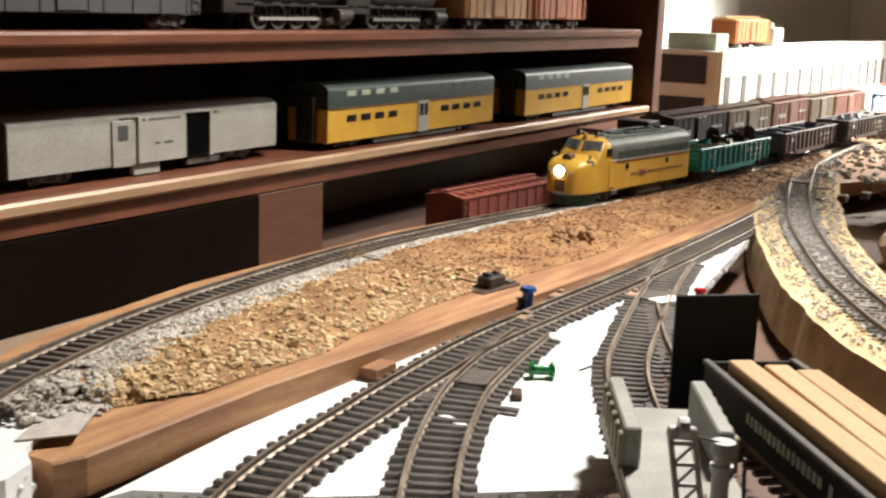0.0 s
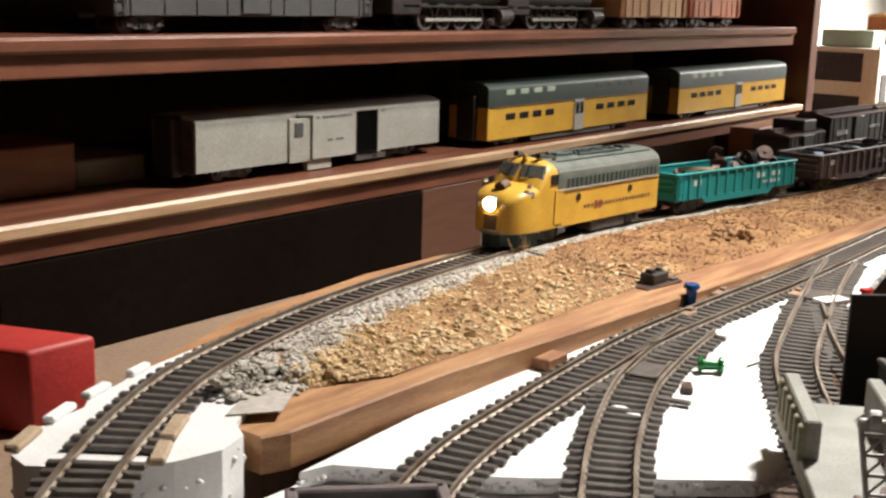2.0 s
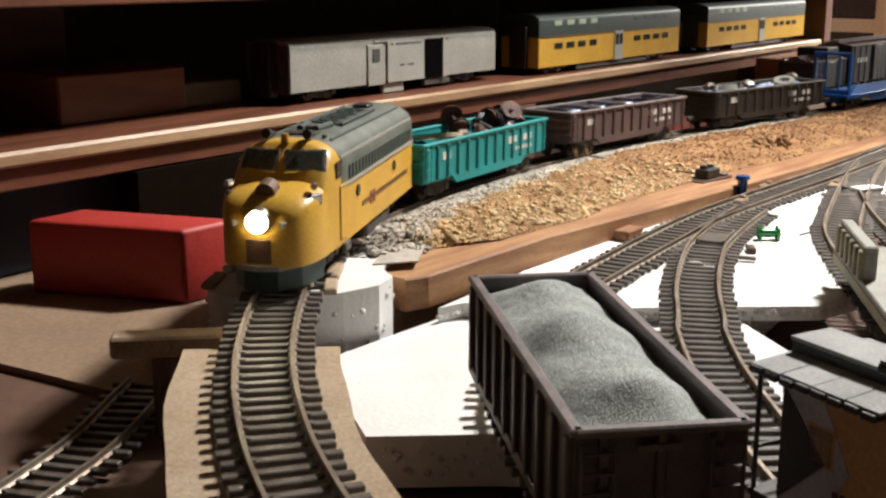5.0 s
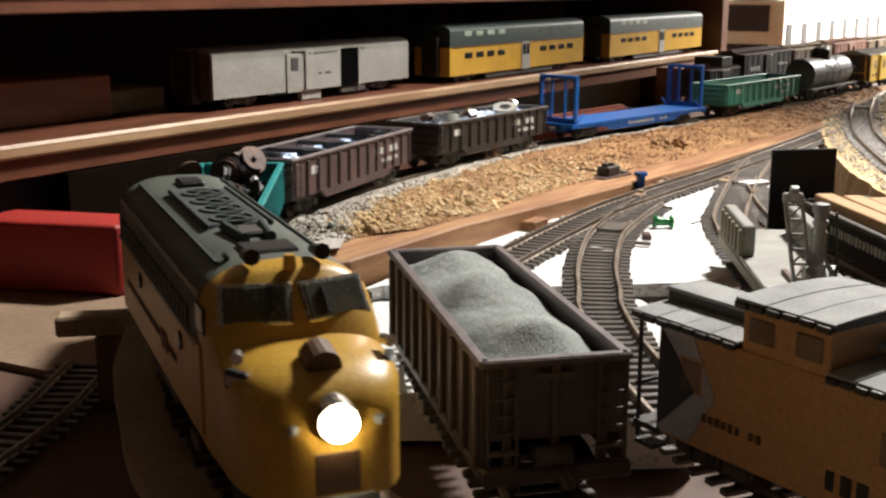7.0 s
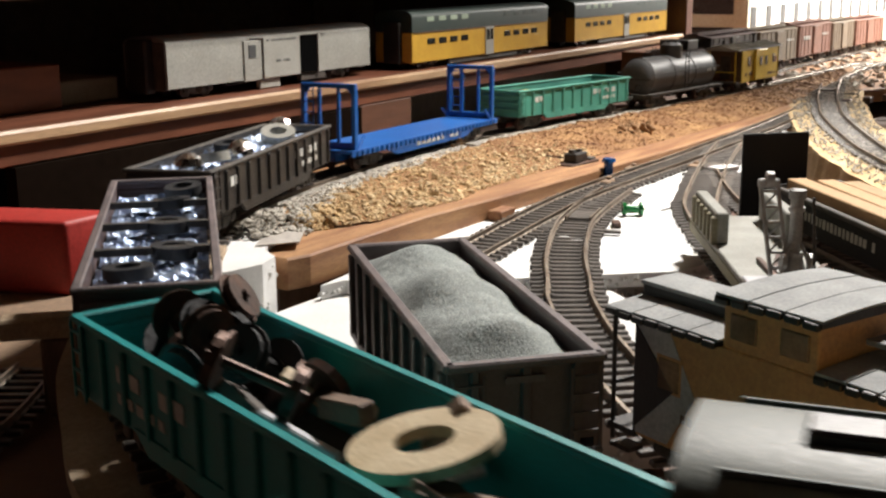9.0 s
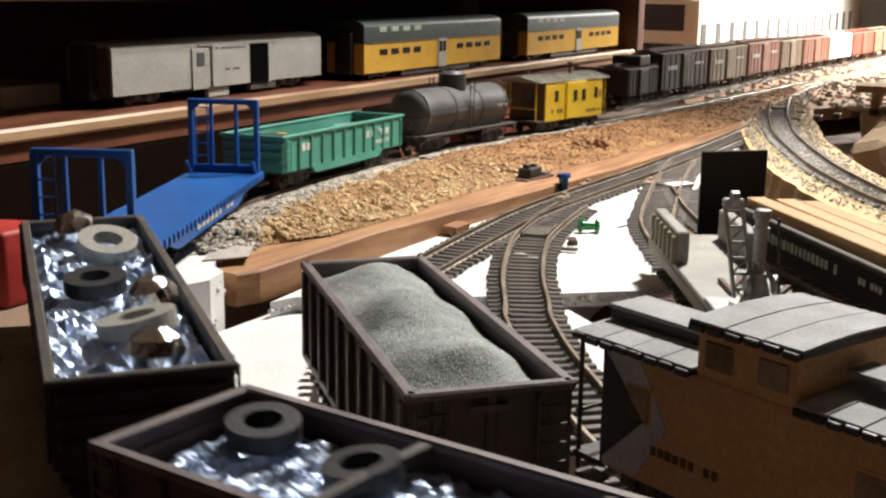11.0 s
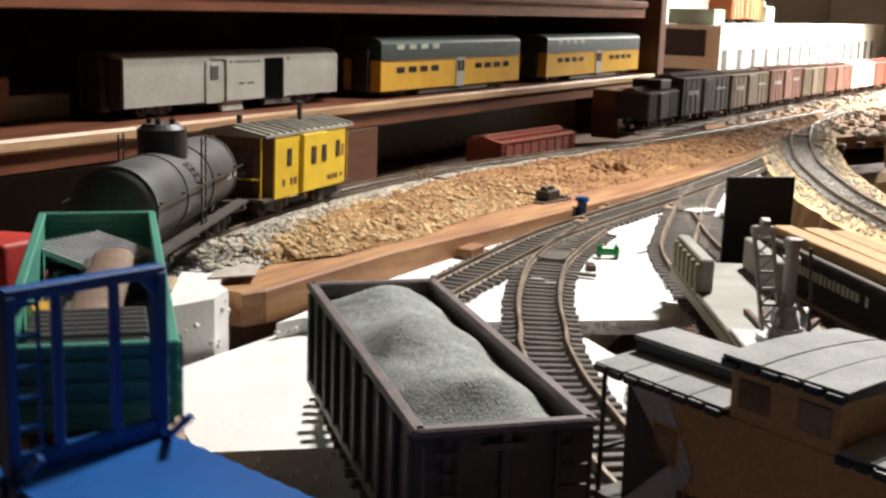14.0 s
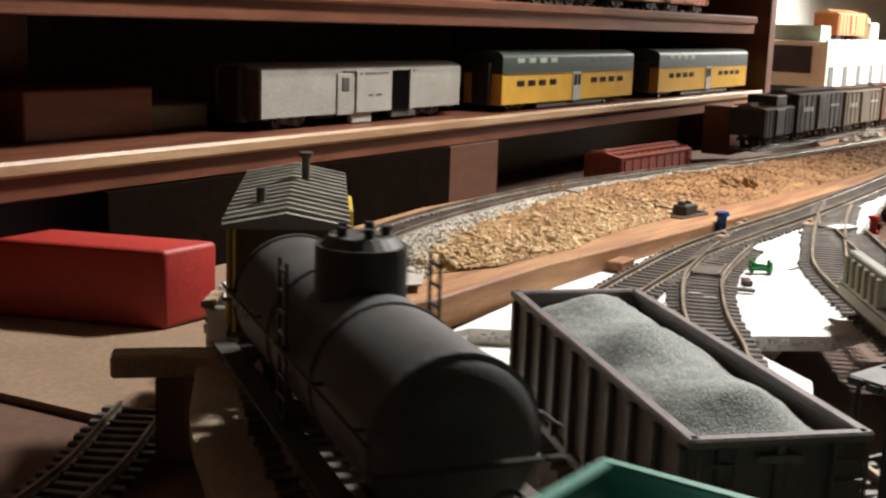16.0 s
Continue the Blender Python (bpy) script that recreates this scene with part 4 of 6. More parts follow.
        part("roof_seam", Build().box((-0.020, s * 0.0122, 0.0466), (0.108, 0.0009, 0.0008), 0.0002), M["green"], car)
    for k, x in enumerate((-0.0405, -0.028, -0.0155, -0.003)):
        f = part("roof_fan", Build().cyl((x, 0, 0.0483), (x, 0, 0.0490), 0.0058, 24, hole=0.0046), M["green"], bay)
        part("fan_hub", Build().cyl((x, 0, 0.0484), (x, 0, 0.0492), 0.0014, 12), M["green"], bay)
        part("fan_guard", Build().box((x, 0, 0.0488), (0.0100, 0.0009, 0.0005), 0, Matrix.Rotation(0.785, 3, "Z")).box((x, 0, 0.0488), (0.0100, 0.0009, 0.0005), 0, Matrix.Rotation(-0.785, 3, "Z")), M["green"], bay)
    for s in (-1, 1):
        part("air_tank", Build().cyl((0.007, s * 0.0045, 0.0487), (0.022, s * 0.0030, 0.0487), 0.0013, 10), M["green"], car)
        part("lift_ring", Build().box((0.034, s * 0.0100, 0.0478), (0.0032, 0.0012, 0.0014), 0.0003), M["black"], car)
        part("nose_grab", Build().box((0.0785, s * 0.0068, 0.0243), (0.0012, 0.0058, 0.0022), 0.0005, Matrix.Rotation(-s * 0.42, 3, "Z")), M["silver"], car, "pale wing emblem beside the headlamp")
        part("class_lamp", Build().cyl((0.0640, s * 0.0148, 0.0352), (0.0668, s * 0.0156, 0.0352), 0.0012, 10), M["chrome"], car)
    part("exhaust", Build().box((0.014, 0, 0.0484), (0.009, 0.0055, 0.0018), 0.0005), M["grime"], car)
    part("exhaust", Build().box((-0.060, 0, 0.0484), (0.010, 0.007, 0.0022), 0.0006), M["black"], car)
    part("roof_hatch", Build().box((0.030, 0, 0.0480), (0.010, 0.012, 0.0014), 0.0004), M["black"], car)
    part("beacon", Build().cyl((0.0490, 0, 0.0475), (0.0490, 0, 0.0505), 0.0016, 12, 0.0012), M["yellow"], car)
    for x in (-0.053, 0.042):
        truck(car, x, wheel_base=0.0195)
    coupler(car, -0.082)
    part("underframe", Build().box((-0.014, 0, 0.0095), (0.11, 0.022, 0.0045)), M["grime"], car)
    grow = Matrix.Scale(1.045, 4)
    for piece in car.children_recursive:
        if not piece.name.startswith(("truck", "wheelset")):
            piece.data.transform(grow)
    return car


def bulkhead_flat(length=0.202):
    car = thing("bulkhead_flatcar", "bright blue flatcar with slatted end bulkheads", "flatcar", group="train cars")
    L, W, z0 = length, 0.0350, 0.0125
    part("deck", Build().box((0, 0, z0), (L, W, 0.0020), 0.0003), M["blue"], car)
    for s in (-1, 1):
        y0, y1 = sorted((s * (W / 2 - 0.0003), s * (W / 2 + 0.0007)))
        part("side_sill", Build().prism([(-L / 2, z0 + 0.001), (L / 2, z0 + 0.001), (L / 2, z0 - 0.0025), (0.30 * L, z0 - 0.0025), (0.24 * L, z0 - 0.0065), (-0.24 * L, z0 - 0.0065), (-0.30 * L, z0 - 0.0025), (-L / 2, z0 - 0.0025)], "y", y0, y1), M["blue"], car)
        pocket = Build().box((0, 0, z0 - 0.0008), (0.0026, 0.0012, 0.0032), 0.0003).mesh("stake_pocket", M["blue"])
        for k in range(34):
            part("stake_pocket", pocket, None, car, m=pose(-L / 2 + 0.006 + k * (L - 0.012) / 33, s * (W / 2 + 0.0011), 0))
        bars(car, "lettering", -0.18 * L, 0.12 * L, s * (W / 2 + 0.0010), z0 - 0.0030, 0.0030, 9, M["white"], 3)
    for e in (-1, 1):
        x = e * (L / 2 - 0.006)
        h = 0.036
        end = part("bulkhead", Build().box((x, 0, z0 + h), (0.0030, W, 0.0026), 0.0004), M["blue"], car)
        for y in (-W / 2 + 0.0012, -0.0062, 0.0062, W / 2 - 0.0012):
            wide = abs(y) > 0.01
            part("post", Build().box((x, y, z0 + h / 2), (0.0036 if wide else 0.0022, 0.0024 if wide else 0.0017, h), 0.0003), M["blue"], end)
        part("lower_panel", Build().box((x, 0, z0 + 0.003), (0.0020, W - 0.002, 0.004), 0.0003), M["blue"], end)
        for s in (-1, 1):
            y0 = s * (W / 2 - 0.0012)
            part("gusset", Build().prism([(y0, z0 + h - 0.006), (y0, z0 + h - 0.0008), (y0 - s * 0.005, z0 + h - 0.0008)], "x", x - 0.0008, x + 0.0008), M["blue"], end)
            part("brace", Build().box((x - e * 0.006, s * (W / 2 - 0.0012), z0 + 0.004), (0.0125, 0.0014, 0.0014), 0.0002, Matrix.Rotation(e * 0.7, 3, "Y")), M["blue"], end)
        part("ladder", ladder(0, 0, z0, h, 6).mesh("ladder", M["blue"]), None, end, m=Matrix.Translation((x + e * 0.0022, -0.0118, 0)) @ Matrix.Rotation(math.pi / 2, 4, "Z"))
        truck(car, e * (L / 2 - 0.030))
        coupler(car, e * (L / 2 + 0.002))
    part("centre_sill", Build().box((0, 0, z0 - 0.004), (L - 0.01, 0.008, 0.005)), M["blue"], car)
    return car


def tank_car(length=0.132):
    car = thing("tank_car", "dusty black tank car with a domed top", "tank car", group="train cars")
    L, r, zc = length, 0.0158, 0.0265
    rings = []
    for x, q in ((-0.5, 0.25), (-0.497, 0.6), (-0.485, 0.88), (-0.465, 1), (0.465, 1), (0.485, 0.88), (0.497, 0.6), (0.5, 0.25)):
        rings.append([(x * (L - 0.012), r * q * math.cos(2 * math.pi * k / 32), zc + r * q * math.sin(2 * math.pi * k / 32)) for k in range(32)])
    part("tank", Build().loft(rings), M["tank"], car, smooth=True)
    for x in (-0.42, -0.14, 0.14, 0.42):
        part("band", Build().cyl((x * L - 0.0006, 0, zc), (x * L + 0.0006, 0, zc), r + 0.0005, 32), M["tank"], car)
    dome = part("dome", Build().cyl((0, 0, zc + r - 0.003), (0, 0, zc + r + 0.0085), 0.0098, 24), M["black"], car, smooth=True)
    part("dome_lid", Build().cyl((0, 0, zc + r + 0.0085), (0, 0, zc + r + 0.0105), 0.0088, 24, 0.0070), M["tank"], dome)
    for k in range(5):
        a = k * 1.257
        part("valve", Build().cyl((0.005 * math.cos(a), 0.005 * math.sin(a), zc + r + 0.010), (0.005 * math.cos(a), 0.005 * math.sin(a), zc + r + 0.0125), 0.0011, 8), M["black"], dome)
    part("frame", Build().box((0, 0, 0.0100), (L, 0.010, 0.0040)), M["grime"], car)
    for s in (-1, 1):
        part("running_board", Build().box((0, s * 0.0165, 0.0125), (L, 0.0055, 0.0010)), M["grime"], car)
        part("handrail", Build().cyl((-L * 0.46, s * (r + 0.0018), zc + 0.003), (L * 0.46, s * (r + 0.0018), zc + 0.003), 0.0004, 6), M["black"], car)
        for k in range(5):
            part("rail_stanchion", Build().cyl((-L * 0.4 + k * L * 0.2, s * r * 0.97, zc + 0.003), (-L * 0.4 + k * L * 0.2, s * (r + 0.0018), zc + 0.003), 0.0004, 6), M["black"], car)
        part("ladder", Build().add(*(lambda b: (b.v, b.f))(ladder(0, s * (r + 0.001), 0.012, 0.036, 8))), M["black"], car)
        bars(car, "lettering", -0.42 * L, -0.30 * L, s * (r + 0.0002), zc, 0.0028, 4, M["white"], 2)
    for e in (-1, 1):
        part("end_sill", Build().box((e * (L / 2 - 0.002), 0, 0.0105), (0.004, 0.036, 0.0035)), M["grime"], car)
        part("end_rail", Build().box((e * (L / 2 - 0.0030), 0, zc - 0.0015), (0.0008, 2 * r + 0.003, 0.0008)), M["black"], car)
        part("brake_wheel", Build().cyl((e * (L / 2 - 0.001), 0.006, 0.018), (e * (L / 2 - 0.0004), 0.006, 0.018), 0.0034, 14, hole=0.0026), M["black"], car)
        truck(car, e * (L / 2 - 0.023))
        coupler(car, e * (L / 2 + 0.003))
    return car


def bay_caboose(length=0.108):
    car = thing("bay_window_caboose", "yellow caboose with a ribbed grey roof and bay windows", "caboose", group="train cars")
    L, W, z0, h = length, 0.0325, 0.0095, 0.0300
    part("body", Build().box((0, 0, z0 + h / 2), (L - 0.022, W, h), 0.0004), M["cab_brown"], car)
    for s in (-1, 1):
        part("side", Build().box((0, s * (W / 2 + 0.0004), z0 + h / 2), (L - 0.021, 0.0010, h)), M["cab_yellow"], car)
        bay = part("bay_window", Build().box((0.0, s * (W / 2 + 0.0014), z0 + h / 2), (0.030, 0.0030, h - 0.001), 0.0004), M["cab_yellow"], car)
        for x in (-0.010, 0.003):
            part("pane", Build().box((x, s * (W / 2 + 0.0030), z0 + 0.62 * h), (0.0052, 0.0008, 0.0085)), M["dark_win"], bay)
        for x in (-0.033, 0.028):
            part("window", Build().box((x, s * (W / 2 + 0.0009), z0 + 0.64 * h), (0.0048, 0.0008, 0.0085)), M["dark_win"], car)
        bars(car, "lettering", -0.040, -0.018, s * (W / 2 + 0.0010), z0 + 0.16 * h, 0.0028, 7, M["cab_brown"], 2)
        bars(car, "lettering", 0.018, 0.036, s * (W / 2 + 0.0010), z0 + 0.24 * h, 0.0040, 4, M["cab_brown"], 3)
        bars(car, "emblem", -0.042, -0.037, s * (W / 2 + 0.0010), z0 + 0.6 * h, 0.0070, 1, M["box_red"], 3)
    part("roof", Build().prism([(-W / 2 - 0.0014, z0 + h), (-W / 2 - 0.0014, z0 + h + 0.0012), (0, z0 + h + 0.0046), (W / 2 + 0.0014, z0 + h + 0.0012), (W / 2 + 0.0014, z0 + h)], "x", -L / 2, L / 2), M["cab_roof"], car)
    for k in range(13):
        x = -L / 2 + 0.004 + k * (L - 0.008) / 12
        part("roof_rib", Build().prism([(-W / 2 - 0.0014, z0 + h + 0.001), (-W / 2 - 0.0014, z0 + h + 0.0022), (0, z0 + h + 0.0058), (W / 2 + 0.0014, z0 + h + 0.0022), (W / 2 + 0.0014, z0 + h + 0.001), (0, z0 + h + 0.0044)], "x", x - 0.0009, x + 0.0009), M["cab_roof"], car)
    part("smoke_pipe", Build().cyl((-0.012, 0.004, z0 + h + 0.004), (-0.012, 0.004, z0 + h + 0.0125), 0.0013, 10).cyl((-0.012, 0.004, z0 + h + 0.0125), (-0.012, 0.004, z0 + h + 0.0140), 0.0024, 10), M["grime"], car)
    part("roof_vent", Build().cyl((0.032, -0.008, z0 + h + 0.003), (0.032, -0.008, z0 + h + 0.0085), 0.0014, 8), M["grime"], car)
    for e in (-1, 1):
        part("platform", Build().box((e * (L / 2 - 0.005), 0, z0), (0.010, W, 0.0014)), M["grime"], car)
        part("end_door", Build().box((e * (L / 2 - 0.0108), 0, z0 + 0.45 * h), (0.0010, 0.010, 0.022)), M["grime"], car)
        for s in (-1, 1):
            part("end_post", Build().cyl((e * (L / 2 - 0.001), s * (W / 2 - 0.002), z0), (e * (L / 2 - 0.001), s * (W / 2 - 0.002), z0 + h), 0.0005, 6), M["cab_yellow"], car)
        part("end_railing", Build().box((e * (L / 2 - 0.001), 0, z0 + 0.010), (0.0008, W - 0.004, 0.0008)), M["cab_yellow"], car)
        part("brake_wheel", Build().cyl((e * (L / 2 + 0.0006), 0.004, z0 + 0.012), (e * (L / 2 + 0.001), 0.004, z0 + 0.012), 0.0034, 14, hole=0.0027), M["grime"], car)
        truck(car, e * (L / 2 - 0.022))
    return car


# ---- loads of the moving cars ----
LOADS = []  # load, car, pose in the car's space


def load(car, name, label, category, build, mat, m, smooth=False):
    ob = thing(name, label, category, build=build, mat=mat, smooth=smooth)
    LOADS.append((ob, car, m))
    return ob


def crumple(length, width, seed, height=0.004):
    b, nx, ny = Build(), 60, 16
    vs, fs = [], []
    for i in range(nx + 1):
        for j in range(ny + 1):
            x, y = length * (i / nx - 0.5), width * (j / ny - 0.5)
            z = height * (0.5 * noise.noise((x * 130, y * 130, seed)) + 0.5 * noise.noise((x * 330, y * 330, seed + 4)) + 0.35 * noise.noise((x * 700, y * 700, seed + 9)))
            vs.append((x, y, z))
    for i in range(nx):
        for j in range(ny):
            a = i * (ny + 1) + j
            fs.append((a, a + ny + 1, a + ny + 2, a + 1))
    k = len(vs)
    base = [(-length / 2, -width / 2, -0.004), (length / 2, -width / 2, -0.004), (length / 2, width / 2, -0.004), (-length / 2, width / 2, -0.004)]
    return b.add(vs, fs).add(base, [(0, 1, 2, 3)])


loco = locomotive()
teal = gondola("teal_gondola", "bright teal gondola car heaped with scrap wheels and parts", 0.160, M["teal"], M["teal"], 14)
brown = gondola("brown_gondola", "weathered brown gondola car loaded with foil bales and tyres", 0.162, M["oxide"], M["hopper_rim"], 13)
black = gondola("black_gondola", "black gondola car loaded with crumpled foil and rings", 0.163, M["black"], M["grime"], 13)
flat = bulkhead_flat()
jade = gondola("green_gondola", "pale green gondola car loaded with scrap car shells", 0.160, M["jade"], M["jade"], 12)
tank = tank_car()
cab = bay_caboose()

r = random.Random(12)
for k in range(13):
    x, y = r.uniform(-0.062, -0.005), r.uniform(-0.010, 0.010)
    b = Build().cyl((0, -0.0105, 0), (0, 0.0105, 0), 0.0011, 8)
    for s in (-1, 1):
        b.cyl((0, s * 0.0074, 0), (0, s * 0.0094, 0), 0.0055, 18).cyl((0, s * 0.0070, 0), (0, s * 0.0075, 0), 0.0064, 18)
    load(teal, "scrap_wheelset", "scrap model wheelset heaped in the teal gondola", "wheelset", b, M["wheel"] if k % 2 else M["tyre"],
         pose(x, y, 0.0185 + 0.0045 * (k % 4), r.uniform(-40, 40), r.uniform(-30, 30), r.uniform(0, 180)))
load(teal, "cream_reel", "cream plastic ring lying on the scrap heap", "ring", Build().cyl((0, 0, -0.001), (0, 0, 0.0012), 0.0135, 28, hole=0.0055), M["cream"], pose(0.030, 0.001, 0.0285, 8, -6, 0))
for k in range(16):
    load(teal, "scrap_piece", "broken scrap part in the teal gondola", "scrap", Build().box((0, 0, 0), (r.uniform(0.008, 0.026), r.uniform(0.002, 0.007), r.uniform(0.0015, 0.005)), 0.0004),
         r.choice([M["cream"], M["tan_shell"], M["grime"], M["silver"], M["oxide"], M["white_sheet"]]), pose(r.uniform(-0.045, 0.066), r.uniform(-0.011, 0.011), r.uniform(0.0165, 0.0275), r.uniform(-40, 40), r.uniform(-50, 50), r.uniform(0, 180)))
for k, x in enumerate((-0.057, -0.019, 0.019, 0.057)):
    load(brown, "foil_bale", "bale of crumpled silver foil in the brown gondola", "foil bale", crumple(0.036, 0.0315, k), M["foil"], pose(x, 0, 0.0245))
for k, (x, y) in enumerate(((-0.040, 0.004), (-0.002, 0.0035), (0.034, 0.006), (0.057, -0.006), (-0.066, 0.008))):
    load(brown, "rubber_ring", "black rubber ring lying on the foil", "rubber ring", Build().cyl((0, 0, -0.0018), (0, 0, 0.0018), 0.0068, 22, hole=0.0036), M["tyre"], pose(x, y, 0.0280, r.uniform(-8, 8), r.uniform(-8, 8), 0), True)
for k in range(3):
    load(brown, "cross_timber", "dark bar across the brown gondola", "bar", Build().box((0, 0, 0), (0.0022, 0.033, 0.0022)), M["grime"], pose(-0.036 + 0.036 * k, 0, 0.0288))
load(black, "foil_load", "sheet of crumpled silver foil in the black gondola", "foil", crumple(0.157, 0.0315, 8, 0.006), M["foil"], pose(0, 0, 0.0255))
for k, (x, y, rad) in enumerate(((0.045, 0.003, 0.0090), (0.005, -0.003, 0.0078), (-0.040, 0.004, 0.0085))):
    load(black, "metal_ring", "dull silver ring on the foil load", "ring", Build().cyl((0, 0, -0.002), (0, 0, 0.002), rad, 26, hole=rad * 0.5), M["silver"] if k != 1 else M["tyre"], pose(x, y, 0.0300, 10 - 8 * k, 12 * k - 6, 0), True)
for k, (x, y) in enumerate(((0.068, 0.004), (0.024, 0.009), (-0.064, -0.004))):
    load(black, "foil_ball", "bright lump of balled foil", "foil", Build().loft([[(0.0062 * q * math.cos(a) * (1 + 0.25 * noise.noise((a * 2, z * 900, k))), 0.0062 * q * math.sin(a) * (1 + 0.25 * noise.noise((a * 2, z * 900, k + 7))), z) for a in np.linspace(0, 5.9, 16)] for z, q in ((-0.005, 0.5), (-0.003, 0.85), (0, 1), (0.003, 0.8), (0.005, 0.35))]), M["foil_bright"], pose(x, y, 0.0305, 20 * k, 0, 30 * k))
b = Build().box((0, 0, -0.0006), (0.036, 0.0260, 0.0006))
roofing = load(jade, "corrugated_sheet", "corrugated white roofing sheet in the green gondola", "sheet", b, M["white_sheet"], pose(-0.050, -0.001, 0.0235, 3, 2, 32))
for k in range(13):
    part("ridge", Build().box((0, -0.0118 + k * 0.00197, 0), (0.036, 0.0010, 0.0014), 0.0003), M["white_sheet"], roofing)


def arch(x, w, h):
    return [(x, w * math.cos(q), h * math.sin(q) ** 0.6) for q in np.linspace(math.pi, 0, 11)]


shell = Build().loft([arch(x, w, h) for x, w, h in ((-0.042, 0.0052, 0.0030), (-0.040, 0.0066, 0.0052), (-0.020, 0.0070, 0.0060), (0.012, 0.0070, 0.0060), (0.026, 0.0066, 0.0052), (0.032, 0.0056, 0.0032))])
tan_body = load(jade, "tan_shell", "tan model car shell lying in the green gondola", "car shell", shell, M["tan_shell"], pose(0.002, 0.001, 0.0185, 0, 4, -6), True)
for x in (-0.026, -0.004, 0.014):
    part("window_gap", Build().box((x, -0.0062, 0.0034), (0.010, 0.0018, 0.0024), 0.0003), M["grime"], tan_body)
b = Build().box((0, 0, 0), (0.034, 0.027, 0.010), 0.001)
grey_shell = load(jade, "grey_shell", "dark grey ribbed shell lying in the green gondola", "car shell", b, M["lead_grey"], pose(0.050, -0.0005, 0.0215, 0, -4, 0))
for k in range(6):
    part("rib", Build().box((-0.014 + k * 0.0056, 0, 0.0052), (0.0028, 0.027, 0.0016), 0.0004), M["lead_grey"], grey_shell)
load(jade, "yellow_shell", "broken yellow shell piece in the green gondola", "car shell", Build().box((0, 0, 0), (0.016, 0.007, 0.010), 0.001), M["yellow"], pose(0.030, -0.0115, 0.0200, 0, 6, 10))
load(jade, "dark_scrap", "dark scrap at the bottom of the green gondola", "scrap", crumple(0.13, 0.030, 21, 0.006), M["grime"], pose(0, 0, 0.0165))


# ---- parked cars ----
def hopper_car():
    car = thing("hopper_car", "dark brown open hopper car heaped with grey gravel", "hopper car", m=Matrix.Translation((-0.0590, -0.3535, 0.0025)) @ Matrix.Rotation(math.radians(225.2), 4, "Z"))
    L, W, top = 0.1225, 0.0372, 0.0362
    z0 = 0.0085
    for s in (-1, 1):
        b = Build().box((0, s * (W / 2 - 0.0012), (z0 + top) / 2), (L - 0.004, 0.0010, top - z0))
        side = part("side", b, M["hopper"], car)
        rib = Build().box((0, 0, (z0 + top) / 2 - 0.0005), (0.0024, 0.0022, top - z0 - 0.002), 0.0004).mesh("rib", M["hopper"])
        for k in range(10):
            part("rib", rib, None, side, m=pose(-L / 2 + 0.004 + k * (L - 0.008) / 9, s * (W / 2 - 0.0002), 0))
        part("top_chord", Build().box((0, s * (W / 2 - 0.0008), top), (L, 0.0030, 0.0020), 0.0005), M["hopper_rim"], car)
        bars(car, "lettering", -0.01, 0.004, s * (W / 2 - 0.0004), 0.022, 0.006, 2, M["hopper_rim"], 2)
        part("side_sill", Build().box((0, s * (W / 2 - 0.0006), z0), (L, 0.0020, 0.0030), 0.0004), M["hopper"], car)
    for e in (-1, 1):
        part("end_chord", Build().box((e * (L / 2 - 0.0012), 0, top), (0.0030, W, 0.0020), 0.0005), M["hopper_rim"], car)
        part("end_sheet", Build().box((e * (L / 2 - 0.0022), 0, (z0 + top) / 2 + 0.004), (0.0012, W - 0.003, top - z0 - 0.008)), M["hopper"], car)
        for y in (-0.012, 0, 0.012):
            part("end_post", Build().box((e * (L / 2 - 0.001), y, (z0 + top) / 2), (0.0022, 0.0020, top - z0), 0.0003), M["hopper"], car)
        part("end_sill", Build().box((e * (L / 2 + 0.001), 0, z0), (0.004, W, 0.0040), 0.0005), M["hopper"], car)
        for s in (-1, 1):
            part("ladder", ladder(0, 0, 0, 0.026, 6, 0.007).mesh("ladder", M["hopper"]), None, car, m=Matrix.Translation((e * (L / 2 + 0.0012), s * (W / 2 - 0.005), z0)) @ Matrix.Rotation(math.pi / 2, 4, "Z"))
            part("grab_iron", Build().box((e * (L / 2 + 0.0016), s * (W / 2 - 0.005), z0 + 0.006), (0.0010, 0.008, 0.0009)), M["hopper_rim"], car)
        part("end_slope", Build().box((e * (L / 2 - 0.016), 0, 0.0185), (0.030, W - 0.004, 0.0012), 0, Matrix.Rotation(-e * 0.60, 3, "Y")), M["hopper"], car)
        truck(car, e * (L / 2 - 0.020))
        coupler(car, e * (L / 2 + 0.006))
        part("brake_cylinder", Build().cyl((e * (L / 2 + 0.002), -0.006, 0.013), (e * (L / 2 + 0.002), 0.003, 0.013), 0.0028, 12), M["truck"], car)
    marks = bars(car, "end_marks", -0.013, 0.0, 0, 0, 0.0016, 1, M["hopper_rim"], 1)
    marks.matrix_basis = Matrix.Translation((L / 2 + 0.0003, 0.006, top - 0.0035)) @ Matrix.Rotation(math.pi / 2, 4, "Z")
    part("hopper_chute", Build().loft([[(-0.020, -0.015, 0.010), (0.020, -0.015, 0.010), (0.020, 0.015, 0.010), (-0.020, 0.015, 0.010)], [(-0.012, -0.012, 0.002), (0.012, -0.012, 0.002), (0.012, 0.012, 0.002), (-0.012, 0.012, 0.002)]]), M["hopper"], car)
    # gravel load
    nx, ny = 90, 30
    vs, fs = [], []
